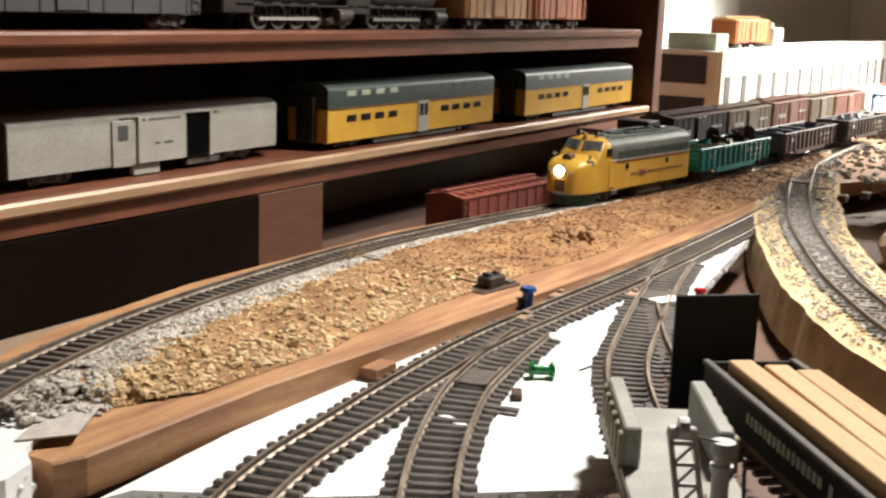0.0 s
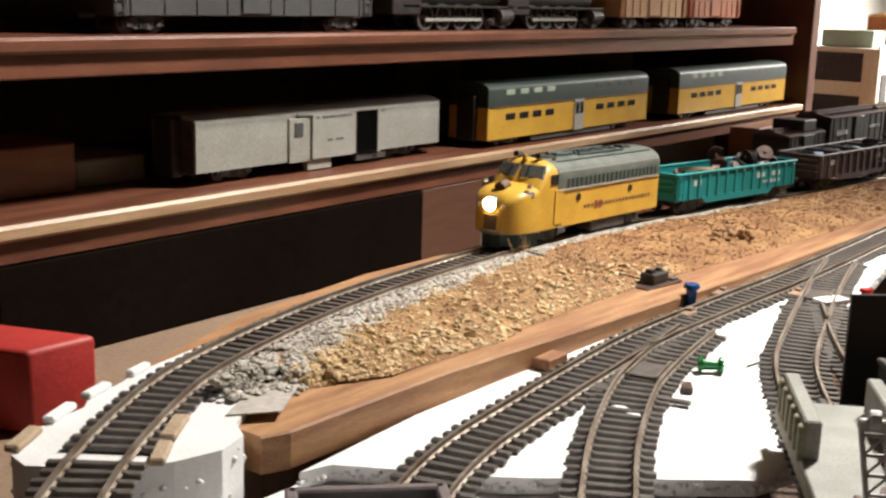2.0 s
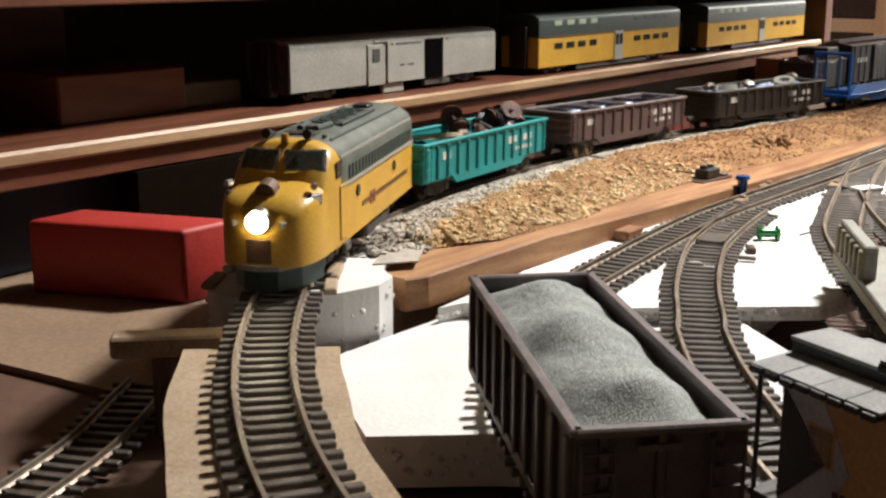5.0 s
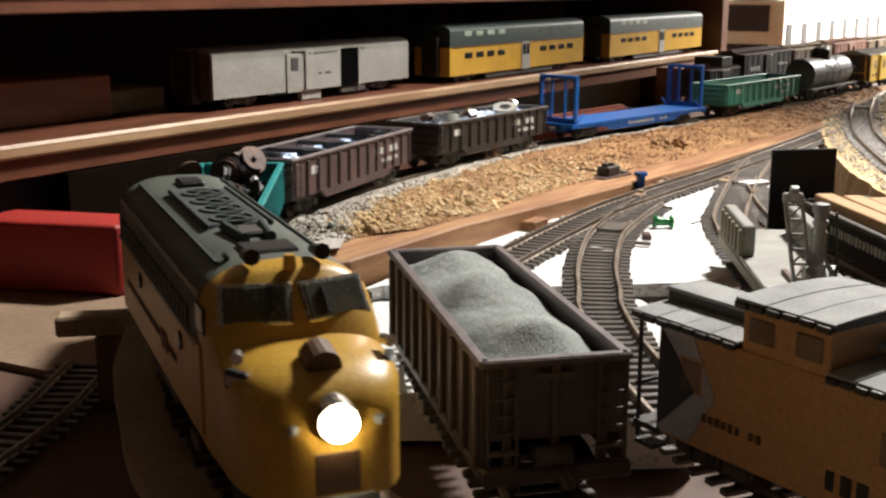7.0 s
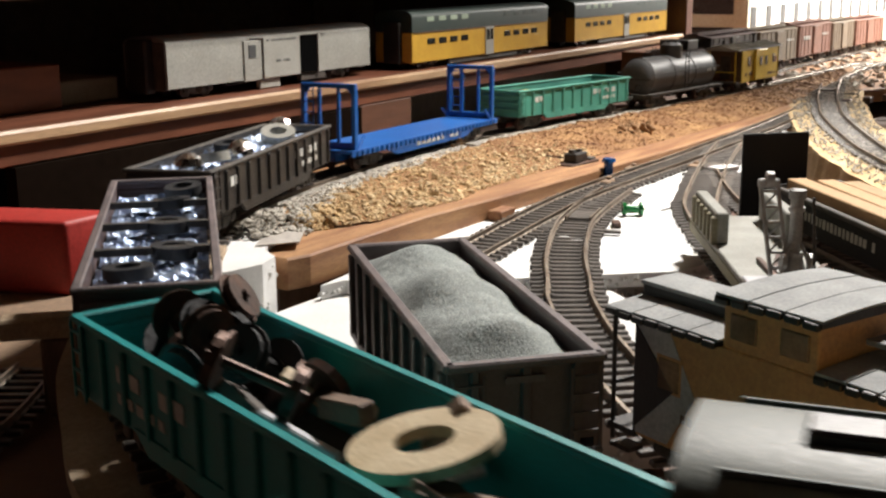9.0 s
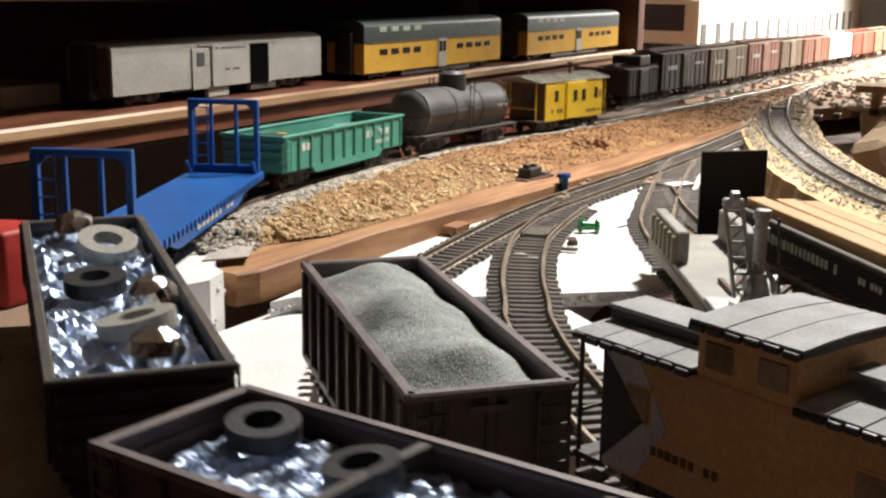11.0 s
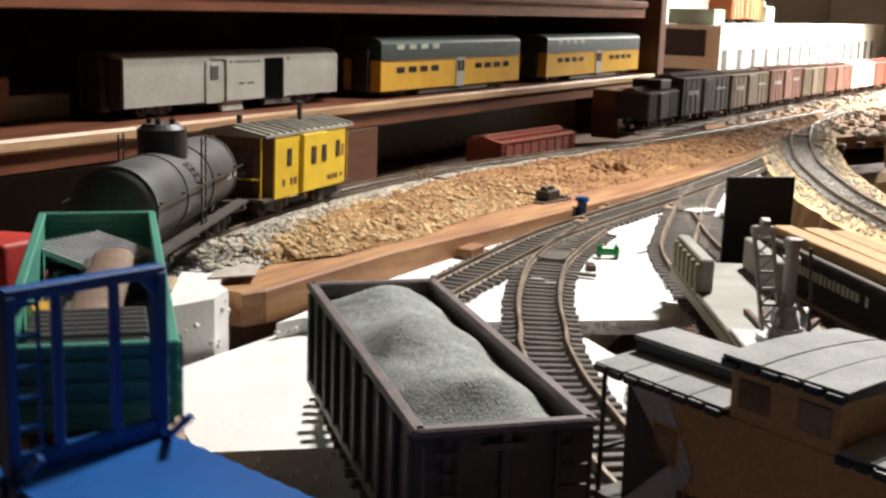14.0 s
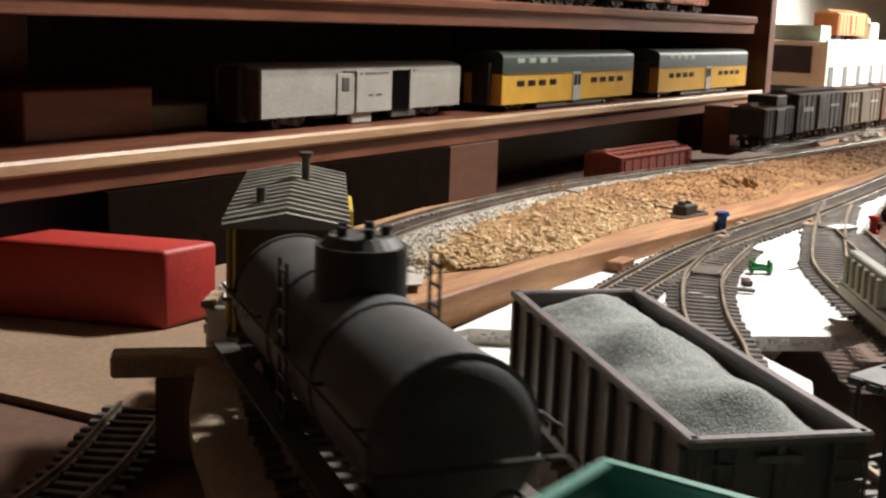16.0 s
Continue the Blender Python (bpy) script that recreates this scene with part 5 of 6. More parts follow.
    for i in range(nx + 1):
        for j in range(ny + 1):
            x, y = (L - 0.007) * (i / nx - 0.5), (W - 0.0060) * (j / ny - 0.5)
            q = math.cos(math.pi * y / (W - 0.004))
            ends = min(1, (0.5 * L - abs(x)) / 0.018)
            hump = 0.0066 * q * ends * (0.62 + 0.24 * math.cos(x * 150 + 0.6) + 0.22 * noise.noise((x * 45, y * 45, 8))) + 0.0012 * noise.noise((x * 80, y * 80, 2)) + 0.0005 * noise.noise((x * 900, y * 900, 5))
            vs.append((x, y, top - 0.0042 + hump + 0.0030 * q * ends))
    for i in range(nx):
        for j in range(ny):
            a = i * (ny + 1) + j
            fs.append((a, a + ny + 1, a + ny + 2, a + 1))
    g = thing("gravel_load", "heaped grey gravel filling the hopper car", "gravel", build=Build().add(vs, fs), mat=M["gravel"], smooth=True, m=car.matrix_basis.copy())
    return car


hopper_car()


def orange_van():
    """The road caboose with a cupola standing on the middle yard track."""
    car = thing("orange_caboose", "orange caboose with black end, ribbed grey roofs and a raised cupola", "caboose", m=Matrix.Translation((-0.0661, -0.4525, 0.0025)) @ Matrix.Rotation(math.radians(65.4), 4, "Z"))
    L, W, z0, h = 0.102, 0.0345, 0.0085, 0.0300
    part("body", Build().box((0, 0, z0 + h / 2), (L - 0.020, W, h), 0.0004), M["orange"], car)
    c = part("cupola", Build().box((0.001, 0, z0 + h + 0.0055), (0.026, W, 0.0110), 0.0004), M["orange"], car)
    for s in (-1, 1):
        for x in (-0.006, 0.008):
            part("cupola_window", Build().box((x, s * (W / 2 + 0.0001), z0 + h + 0.0055), (0.0075, 0.0008, 0.0060), 0.0003), M["brown_pane"], c)
        for x in (-0.030, 0.030):
            part("window", Build().box((x, s * (W / 2 + 0.0001), z0 + 0.62 * h), (0.0070, 0.0008, 0.0080), 0.0003), M["brown_pane"], car)
            part("window_frame", Build().box((x, s * (W / 2 - 0.0001), z0 + 0.62 * h), (0.0086, 0.0008, 0.0096), 0.0003), M["orange"], car)
        bars(car, "lettering", -0.034, -0.012, s * (W / 2 + 0.0002), z0 + 0.22 * h, 0.0052, 5, M["black"], 2)
        bars(car, "lettering", 0.006, 0.026, s * (W / 2 + 0.0002), z0 + 0.30 * h, 0.0024, 9, M["cab_brown"], 3)
        part("black_wedge", Build().prism([(0.0413, z0 + 0.002), (0.0413, z0 + h - 0.001), (0.0280, z0 + h / 2)], "y", *sorted((s * (W / 2 - 0.0003), s * (W / 2 + 0.0005)))), M["black"], car, "black painted wedge at the end")
        part("white_wedge", Build().prism([(0.0408, z0 + 0.001), (0.0408, z0 + h - 0.001), (0.0300, z0 + h - 0.001), (0.0215, z0 + h / 2), (0.0300, z0 + 0.001)], "y", *sorted((s * (W / 2 - 0.0003), s * (W / 2 + 0.0002)))), M["white_sheet"], car, "pale painted wedge outline")

    def roof(x0, x1, z, wide):
        prof = [(-wide, z), (-wide, z + 0.0010), (-wide * 0.55, z + 0.0016), (0, z + 0.0019), (wide * 0.55, z + 0.0016), (wide, z + 0.0010), (wide, z)]
        rf = part("roof", Build().prism(prof, "x", x0, x1), M["black"], car, "black underside and rough black eaves")
        n = max(3, round((x1 - x0) / 0.0085))
        q = random.Random(int(x0 * 1e4))
        step = (x1 - x0) / n
        for k in range(n):
            a0, a1 = x0 + k * step + 0.0002, x0 + (k + 1) * step - 0.0002
            lift = q.uniform(0.0003, 0.0007)
            e = wide - q.uniform(0.0, 0.0007)
            up = [(-e, z + 0.0011 + lift), (-e * 0.55, z + 0.0017 + lift), (0, z + 0.0020 + lift), (e * 0.55, z + 0.0017 + lift), (e, z + 0.0011 + lift)]
            part("roof_board", Build().prism(up + [(a, b - 0.0008) for a, b in up][::-1], "x", a0, a1), M["van_roof"], rf, "weathered pale grey roof board" if k == 0 else "")
        for s in (-1, 1):
            for k in range(2 * n):
                part("eave_tab", Build().box((x0 + (k + 0.5) * step / 2, s * (wide + 0.0002), z + 0.0003 + q.uniform(-0.0002, 0.0002)), (step * 0.42, 0.0014, 0.0016), 0.0003), M["black"], rf)

    roof(-L / 2, -0.0122, z0 + h, W / 2 + 0.0015)
    roof(0.0142, L / 2, z0 + h, W / 2 + 0.0015)
    roof(-0.0135, 0.0155, z0 + h + 0.0110, W / 2 + 0.0015)
    part("walk_support", Build().box((0.034, 0, z0 + h + 0.0036), (0.0335, 0.0125, 0.0026)), M["black"], car)
    part("roof_walk", Build().box((0.034, 0, z0 + h + 0.0054), (0.035, 0.0130, 0.0010), 0.0002), M["van_roof"], car)
    part("roof_walk", Build().box((-0.032, 0, z0 + h + 0.0060), (0.036, 0.0090, 0.0012)), M["van_roof"], car)
    part("black_end", Build().box((L / 2 - 0.0097, 0, z0 + h / 2), (0.0010, W, h)), M["black"], car)
    for e in (-1, 1):
        part("platform", Build().box((e * (L / 2 - 0.005), 0, z0), (0.010, W, 0.0016)), M["black"], car)
        for s in (-1, 1):
            part("end_post", Build().cyl((e * (L / 2 - 0.001), s * (W / 2 - 0.001), z0 - 0.004), (e * (L / 2 - 0.001), s * (W / 2 - 0.001), z0 + h), 0.0006, 6), M["black"], car)
            part("step", Build().box((e * (L / 2 - 0.004), s * (W / 2 - 0.003), 0.003), (0.007, 0.005, 0.0012)), M["black"], car)
        part("end_ladder", ladder(0, 0, 0, h, 7, 0.006).mesh("ladder", M["black"]), None, car, m=Matrix.Translation((e * (L / 2 - 0.0005), -0.009, z0)) @ Matrix.Rotation(math.pi / 2, 4, "Z"))
        part("end_railing", Build().box((e * (L / 2 - 0.001), 0, z0 + 0.011), (0.0009, W, 0.0009)), M["black"], car)
        truck(car, e * (L / 2 - 0.026))
    part("underframe", Build().box((0, 0, z0 - 0.002), (L - 0.02, 0.014, 0.004)), M["black"], car)


orange_van()


def crane_car():
    m = Matrix.Translation((0.118, -0.3900, 0.0025)) @ Matrix.Rotation(math.radians(208.5), 4, "Z")
    car = thing("work_flatcar", "grey work flatcar with olive tool sides", "flatcar", m=m)
    L, W, z0 = 0.165, 0.034, 0.0105
    part("deck", Build().box((0, 0, z0), (L, W, 0.0026), 0.0004), M["work"], car)
    for s in (-1, 1):
        part("tool_box", Build().box((-0.050, s * (W / 2 - 0.0030), z0 + 0.0078), (0.050, 0.0052, 0.0130), 0.0006), M["work"], car)
        stake = Build().box((0, 0, z0 + 0.0066), (0.0040, 0.0030, 0.0115), 0.0005).mesh("stake", M["work_tan"])
        for k in range(6):
            part("stake", stake, None, car, m=pose(-0.072 + k * 0.0090, s * (W / 2 - 0.0002), 0))
        part("side_sill", Build().box((0.0, s * (W / 2 - 0.0005), z0 - 0.003), (L, 0.0018, 0.0048), 0.0004), M["work_tan"], car)
    for e in (-1, 1):
        truck(car, e * (L / 2 - 0.026))
        coupler(car, e * (L / 2 + 0.003))
    crane = thing("model_crane", "light grey model crane with a lattice jib on the work car", "crane", m=m @ Matrix.Translation((0.042, -0.002, z0 + 0.0013)))
    part("turntable", Build().cyl((0, 0, 0), (0, 0, 0.0030), 0.0090, 24).cyl((0, 0, 0.003), (0, 0, 0.0060), 0.0055, 20), M["crane"], crane)
    part("mast", Build().cyl((0, 0, 0.006), (0, 0, 0.0330), 0.0022, 14).cyl((0, 0, 0.0320), (0, 0, 0.0350), 0.0030, 14), M["crane"], crane)
    low, high = Vector((0.001, -0.0050, 0.005)), Vector((0.003, -0.0108, 0.0378))
    for s in (-1, 1):
        part("mast_brace", Build().cyl((0.009, s * 0.008, 0.001), (0, s * 0.001, 0.018), 0.0008, 6), M["crane"], crane)
        part("jib_chord", Build().box((low + high) / 2 + Vector((0, s * 0.0029, 0)), (0.0013, 0.0012, (high - low).length + 0.001), 0.0002, (high - low).to_track_quat("Z", "X").to_matrix()), M["crane"], crane)
        part("winch_wheel", Build().cyl((0.004, s * 0.004, 0.010), (0.004, s * 0.0055, 0.010), 0.0034, 16), M["crane"], crane)
    for k in range(6):
        p = low.lerp(high, (k + 0.5) / 6)
        part("jib_rung", Build().box(p, (0.0009, 0.0058, 0.0009)), M["crane"], crane)
        if k < 5:
            part("jib_lacing", Build().cyl(p + Vector((0, -0.0029, 0)), low.lerp(high, (k + 1.5) / 6) + Vector((0, 0.0029, 0)), 0.0004, 5), M["crane"], crane)
    part("jib_head", Build().box(high, (0.0026, 0.0072, 0.0030), 0.0005), M["crane"], crane)
    part("sheave", Build().cyl(high + Vector((0.0016, -0.0012, 0.002)), high + Vector((0.0016, 0.0012, 0.002)), 0.0024, 14, hole=0.0009), M["crane"], crane)
    part("mast_foot", Build().cyl((0, 0, 0.006), (0, 0, 0.0125), 0.0046, 18, 0.0026).cyl((0, 0, 0.0118), (0, 0, 0.0132), 0.0034, 18), M["crane"], crane)
    part("mast_collar", Build().cyl((0, 0, 0.0275), (0, 0, 0.0290), 0.0029, 16), M["crane"], crane)
    part("bed_plate", Build().box((0.002, 0, 0.0006), (0.030, 0.030, 0.0012), 0.0004), M["white_sheet"], crane)
    part("guy_wire", Build().cyl((0.003, -0.0108, 0.0378), (0, 0, 0.0345), 0.0003, 4), M["grime"], crane)
    for k in range(14):
        part("chain_link", Build().box((0.006 + 0.0006 * k, 0.004, 0.032 - 0.0022 * k), (0.0010, 0.0008, 0.0024)), M["grime"], crane)
    for k in range(5):
        q = random.Random(k + 50)
        thing("rusty_frame", "loose rusty bar lying on the work car deck", "bar", group="bars on the work car", m=m @ pose(0.010 + 0.008 * k, q.uniform(-0.010, 0.010), z0 + 0.0022, 0, 0, q.uniform(-35, 35)), build=Build().box((0, 0, 0), (0.030, 0.0022, 0.0016), 0.0003), mat=M["wheel"])


crane_car()


def lumber_car():
    m = Matrix.Translation((0.168, -0.4255, 0.0025)) @ Matrix.Rotation(math.radians(218.5), 4, "Z")
    car = thing("black_lumber_gondola", "black gondola car with white lettering marks carrying lumber", "gondola car", m=m)
    L, W, z0, h = 0.172, 0.034, 0.0070, 0.0145
    part("floor", Build().box((0, 0, z0), (L, W - 0.002, 0.0016)), M["flat_black"], car)
    for s in (-1, 1):
        part("side", Build().box((0, s * W / 2, z0 + h / 2), (L, 0.0014, h), 0.0003), M["flat_black"], car)
        part("top_chord", Build().box((0, s * W / 2, z0 + h), (L + 0.001, 0.0030, 0.0022), 0.0004), M["grime"], car)
        bars(car, "lettering", -0.045, 0.020, s * (W / 2 + 0.0008), z0 + 0.55 * h, 0.0042, 18, M["white"], 4)
        bars(car, "lettering", 0.035, 0.055, s * (W / 2 + 0.0008), z0 + 0.55 * h, 0.0026, 7, M["white"], 5)
    for e in (-1, 1):
        part("end", Build().box((e * L / 2, 0, z0 + h / 2), (0.0014, W, h)), M["flat_black"], car)
        truck(car, e * (L / 2 - 0.026))
    q = random.Random(8)
    for row in range(2):
        for k in range(3):
            thing("lumber_beam", "sawn pine beam loaded on the black gondola", "beam", group="lumber load",
                  m=m @ pose(0.006 * (k - 1) + 0.004 * row, -0.0095 + 0.0095 * k, z0 + 0.0082 + 0.0078 * row, 0, 0, q.uniform(-1, 1)),
                  build=Build().box((0, 0, 0), (0.150 - 0.010 * row, 0.0088, 0.0074), 0.0004), mat=M["lumber"])


lumber_car()
card = thing("black_card", "square black card standing on edge in the yard", "card", build=Build().box((0.2394, -0.3566, 0.0222), (0.0338, 0.0016, 0.0488), 0.0003, Matrix.Rotation(math.radians(-47.7), 3, "Z")), mat=M["flat_black"])

# cars parked on the siding behind the main line
cars = [("dark_caboose", "dark weathered caboose parked on the siding", 0.075, "box_dark", 0.026), ("dark_boxcar", "black boxcar with a pale door parked on the siding", 0.128, "box_dark", 0.037),
        ("tan_boxcar", "dull tan boxcar parked on the siding", 0.128, "box_tan", 0.036), ("rust_boxcar", "rusty red boxcar parked on the siding", 0.128, "box_rust", 0.037),
        ("tan_boxcar", "dull tan boxcar parked on the siding", 0.10, "box_tan", 0.035), ("red_boxcar", "faded red boxcar parked on the siding", 0.128, "box_rust", 0.034),
        ("white_boxcar", "pale boxcar parked on the siding", 0.128, "bld_w", 0.034), ("red_boxcar", "faded red boxcar parked on the siding", 0.128, "box_red", 0.034), ("grey_boxcar", "grey boxcar parked on the siding", 0.128, "box_tan", 0.034)]
s = SIDING.d[-1] - 0.02
for name, label, length, key, high in cars:
    m = SIDING.place(s - length / 2)
    c = boxcar(name, label, length, M[key], M["oxide"] if key == "box_dark" else M[key], m, height=high, group="cars on the siding", letters="white" if high > 0.035 else None)
    if name == "dark_caboose":
        part("cupola", Build().box((-0.008, 0, 0.0095 + high + 0.006), (0.026, 0.030, 0.011), 0.0005), M["box_dark"], c)
    if name == "dark_boxcar":
        part("pale_door", Build().box((0.004, 0.0176, 0.028), (0.009, 0.0012, 0.034)), M["cab_roof"], c)
        part("pale_door", Build().box((0.004, -0.0188, 0.028), (0.009, 0.0012, 0.034)), M["cab_roof"], c)
    s -= length + 0.012
boxcar("red_boxcar", "dull red boxcar standing on the table under the shelf", 0.128, M["box_red"], M["box_red"], Matrix.Translation((0.6320, -0.0500, -0.0285)) @ Matrix.Rotation(math.radians(-4.7), 4, "Z"), height=0.0275, group="", door=False)


# ---- cars on the shelves ----
def gallery_car(name, x0, x1, label):
    L = x1 - x0
    car = thing(name, label, "passenger car", m=pose((x0 + x1) / 2, 0.0275, Z1), group="shelf passenger cars")
    W, z0, zs, h = 0.0178, 0.0060, 0.0310, 0.0485
    part("body", Build().box((0, 0, (z0 + zs) / 2), (L, 2 * W, zs - z0), 0.0004), M["yellow"], car)
    part("roof", Build().loft([body_ring(x, W, zs - 0.001, 0.0425, h) for x in (-L / 2, L / 2)]), M["coach_green"], car, "dark green upper side and rounded roof", smooth=True)
    for s in (-1, 1):
        for g in (-1, 1):
            for k in range(4):
                part("window", Build().box((g * 0.27 * L + (k - 1.5) * 0.0185, s * (W + 0.0001), 0.0225), (0.0120, 0.0008, 0.0048), 0.0003), M["dark_win"], car)
        for k in range(4):
            part("upper_window", Build().box((-0.27 * L + (k - 1.5) * 0.0190, s * (W - 0.0002), 0.0405), (0.0115, 0.0010, 0.0040), 0.0003), M["pale_green"], car)
            part("upper_window", Build().box((0.27 * L + (k - 1.5) * 0.0190, s * (W - 0.0002), 0.0405), (0.0115, 0.0010, 0.0040), 0.0003), M["green"], car)
        d = part("door", Build().box((0.02 * L, s * (W + 0.0003), 0.0180), (0.0150, 0.0010, 0.0250), 0.0003), M["silver"], car, "grey centre door")
        for g in (-1, 1):
            part("door_pane", Build().box((0.02 * L + g * 0.0034, s * (W + 0.0009), 0.0235), (0.0044, 0.0006, 0.0090)), M["dark_win"], d)
        part("letter_strip", Build().box((0, s * (W + 0.0003), 0.0302), (L * 0.98, 0.0006, 0.0009)), M["cab_brown"], car)
        part("skirt", Build().box((0, s * (W - 0.003), 0.0040), (L * 0.5, 0.002, 0.0045)), M["grime"], car)
    for e in (-1, 1):
        truck(car, e * (L / 2 - 0.034))
        part("end_door", Build().box((e * (L / 2 + 0.0006), 0, 0.022), (0.0014, 0.012, 0.030)), M["black"], car)
        part("diaphragm", Build().box((e * (L / 2 + 0.002), 0, 0.022), (0.004, 0.016, 0.033), 0.0006), M["black"], car)
    return car


gallery_car("gallery_car", 0.4935, 0.7425, "yellow and dark green bilevel passenger car on the shelf")
gallery_car("gallery_car", 0.8060, 1.0720, "yellow and dark green bilevel passenger car on the shelf")


def baggage_car():
    L = 0.224
    car = thing("baggage_car", "silver baggage car with an open door on the shelf", "baggage car", m=pose(0.3385, 0.0405, Z1))
    W, z0, zs, h = 0.0185, 0.0080, 0.0350, 0.0405
    part("body", Build().loft([body_ring(x, W, z0, zs, h) for x in (-L / 2, L / 2)]), M["silver"], car, smooth=True)
    for s in (-1, 1):
        for x, wide, mat in ((0.0335, 0.0195, "void"),):
            part("open_doorway", Build().box((x, s * (W + 0.0002), 0.0215), (wide, 0.0008, 0.0265)), M[mat], car, "dark open doorway")
        part("sliding_door", Build().box((0.0010, s * (W + 0.0008), 0.0215), (0.040, 0.0014, 0.0275), 0.0003), M["silver"], car)
        d = part("side_door", Build().box((-0.0310, s * (W + 0.0005), 0.0205), (0.0165, 0.0012, 0.0270), 0.0003), M["silver"], car)
        part("door_pane", Build().box((-0.0310, s * (W + 0.0013), 0.0270), (0.0072, 0.0006, 0.0085)), M["lead_grey"], d)
        part("door_post", Build().box((0.0448, s * (W + 0.0009), 0.0215), (0.0030, 0.0016, 0.0280)), M["silver"], car)
        part("door_rail", Build().box((0.010, s * (W + 0.0009), 0.0360), (0.085, 0.0012, 0.0010)), M["silver"], car)
        bars(car, "lettering", -0.016, 0.017, s * (W + 0.0016), 0.0335, 0.0016, 12, M["lead_grey"], 2)
        bars(car, "lettering", -0.006, 0.010, s * (W + 0.0016), 0.0190, 0.0016, 6, M["lead_grey"], 3)
        part("battery_box", Build().box((-0.010, s * (W - 0.003), 0.0045), (0.022, 0.004, 0.0075), 0.0004), M["silver"], car)
        part("tank", Build().box((0.040, s * (W - 0.003), 0.0050), (0.030, 0.004, 0.0050), 0.0004), M["grime"], car)
    for x in (-0.075, -0.02, 0.03, 0.08):
        part("roof_vent", Build().cyl((x, 0.004, h), (x, 0.004, h + 0.0018), 0.0012, 8), M["silver"], car)
    for e in (-1, 1):
        truck(car, e * (L / 2 - 0.034))
        part("diaphragm", Build().box((e * (L / 2 + 0.004), 0, 0.022), (0.008, 0.016, 0.034), 0.001), M["black"], car)
        part("end_frame", Build().box((e * (L / 2 + 0.0005), 0, 0.022), (0.0016, 0.033, 0.030), 0.0004), M["grime"], car)
    return car


baggage_car()
# upper shelf
for k, (x0, L, key, high, label, name) in enumerate(((0.17, 0.20, "lead_grey", 0.034, "dark grey boxcar on the upper shelf", "boxcar"), (0.70, 0.125, "orange", 0.036, "orange boxcar with red lettering marks on the upper shelf", "boxcar"), (0.835, 0.115, "red_orange", 0.036, "orange boxcar on the upper shelf", "boxcar"))):
    boxcar(name, label, L, M[key], M[key], pose(x0 + L / 2, 0.035, Z2), height=high, group="cars on the upper shelf", letters="box_red" if key == "orange" else None)


def steam_engine(x):
    car = thing("steam_locomotive", "black steam locomotive on the upper shelf", "locomotive", m=pose(x, 0.035, Z2))
    part("boiler", Build().cyl((-0.05, 0, 0.026), (0.055, 0, 0.026), 0.0115, 24), M["black"], car, smooth=True)
    part("cab", Build().box((-0.062, 0, 0.026), (0.030, 0.032, 0.030), 0.0006), M["black"], car)
    part("chimney", Build().cyl((0.045, 0, 0.036), (0.045, 0, 0.046), 0.0035, 12, 0.0045), M["black"], car)
    part("running_board", Build().box((0, 0, 0.0165), (0.13, 0.032, 0.0014)), M["black"], car)
    for s in (-1, 1):
        for k in range(4):
            part("driving_wheel", Build().cyl((-0.035 + k * 0.020, s * 0.0085, 0.0092), (-0.035 + k * 0.020, s * 0.0108, 0.0092), 0.0092, 20, hole=0.0072).box((-0.035 + k * 0.020, s * 0.0096, 0.0092), (0.015, 0.0012, 0.0016)).box((-0.035 + k * 0.020, s * 0.0096, 0.0092), (0.0016, 0.0012, 0.015)), M["truck"], car)
        part("side_rod", Build().box((-0.005, s * 0.0125, 0.0075), (0.066, 0.0012, 0.0022)), M["silver"], car)
        part("cylinder", Build().cyl((0.046, s * 0.014, 0.0100), (0.062, s * 0.014, 0.0100), 0.0052, 14), M["truck"], car)
    truck(car, 0.052)
    return car


steam_engine(0.47)
steam_engine(0.605)


# ---- building and far things ----
def building():
    ob = thing("factory_building", "white model factory with tall narrow windows and a cream end wall", "building")
    x0, x1, y0, y1, z0, z1 = 1.30, 2.60, -0.0196, 0.062, 0.0006, 0.1015
    wl = part("wall", Build().box(((x0 + x1) / 2, (y0 + y1) / 2, (z0 + z1) / 2), (x1 - x0, y1 - y0, z1 - z0), 0.0006), M["bld_w"], ob)
    part("end_wall", Build().box((x0 - 0.0015, (y0 + y1) / 2, (z0 + z1) / 2), (0.004, y1 - y0 - 0.001, z1 - z0), 0.0004), M["bld"], ob, "cream end wall with dark windows")
    for z in (0.0775, 0.0240):
        w = part("window", Build().box((x0 - 0.0032, 0.0285, z), (0.0018, 0.062, 0.036), 0.0003), M["dark_win"], ob)
        part("window_frame", Build().box((x0 - 0.0025, 0.0285, z), (0.0016, 0.066, 0.040), 0.0003), M["bld_w"], w)
    for k in range(16):
        part("window", Build().box((x0 + 0.032 + k * 0.075, y0 - 0.0003, 0.043), (0.024, 0.0016, 0.052), 0.0003), M["lead_grey"], ob)
    part("parapet", Build().box(((x0 + x1) / 2, y0 - 0.0004, z1 + 0.001), (x1 - x0, 0.003, 0.004), 0.0004), M["bld_w"], ob)
    part("corner_pilaster", Build().box((x0 - 0.001, y0 - 0.001, (z0 + z1) / 2), (0.012, 0.006, z1 - z0), 0.0006), M["bld"], ob)


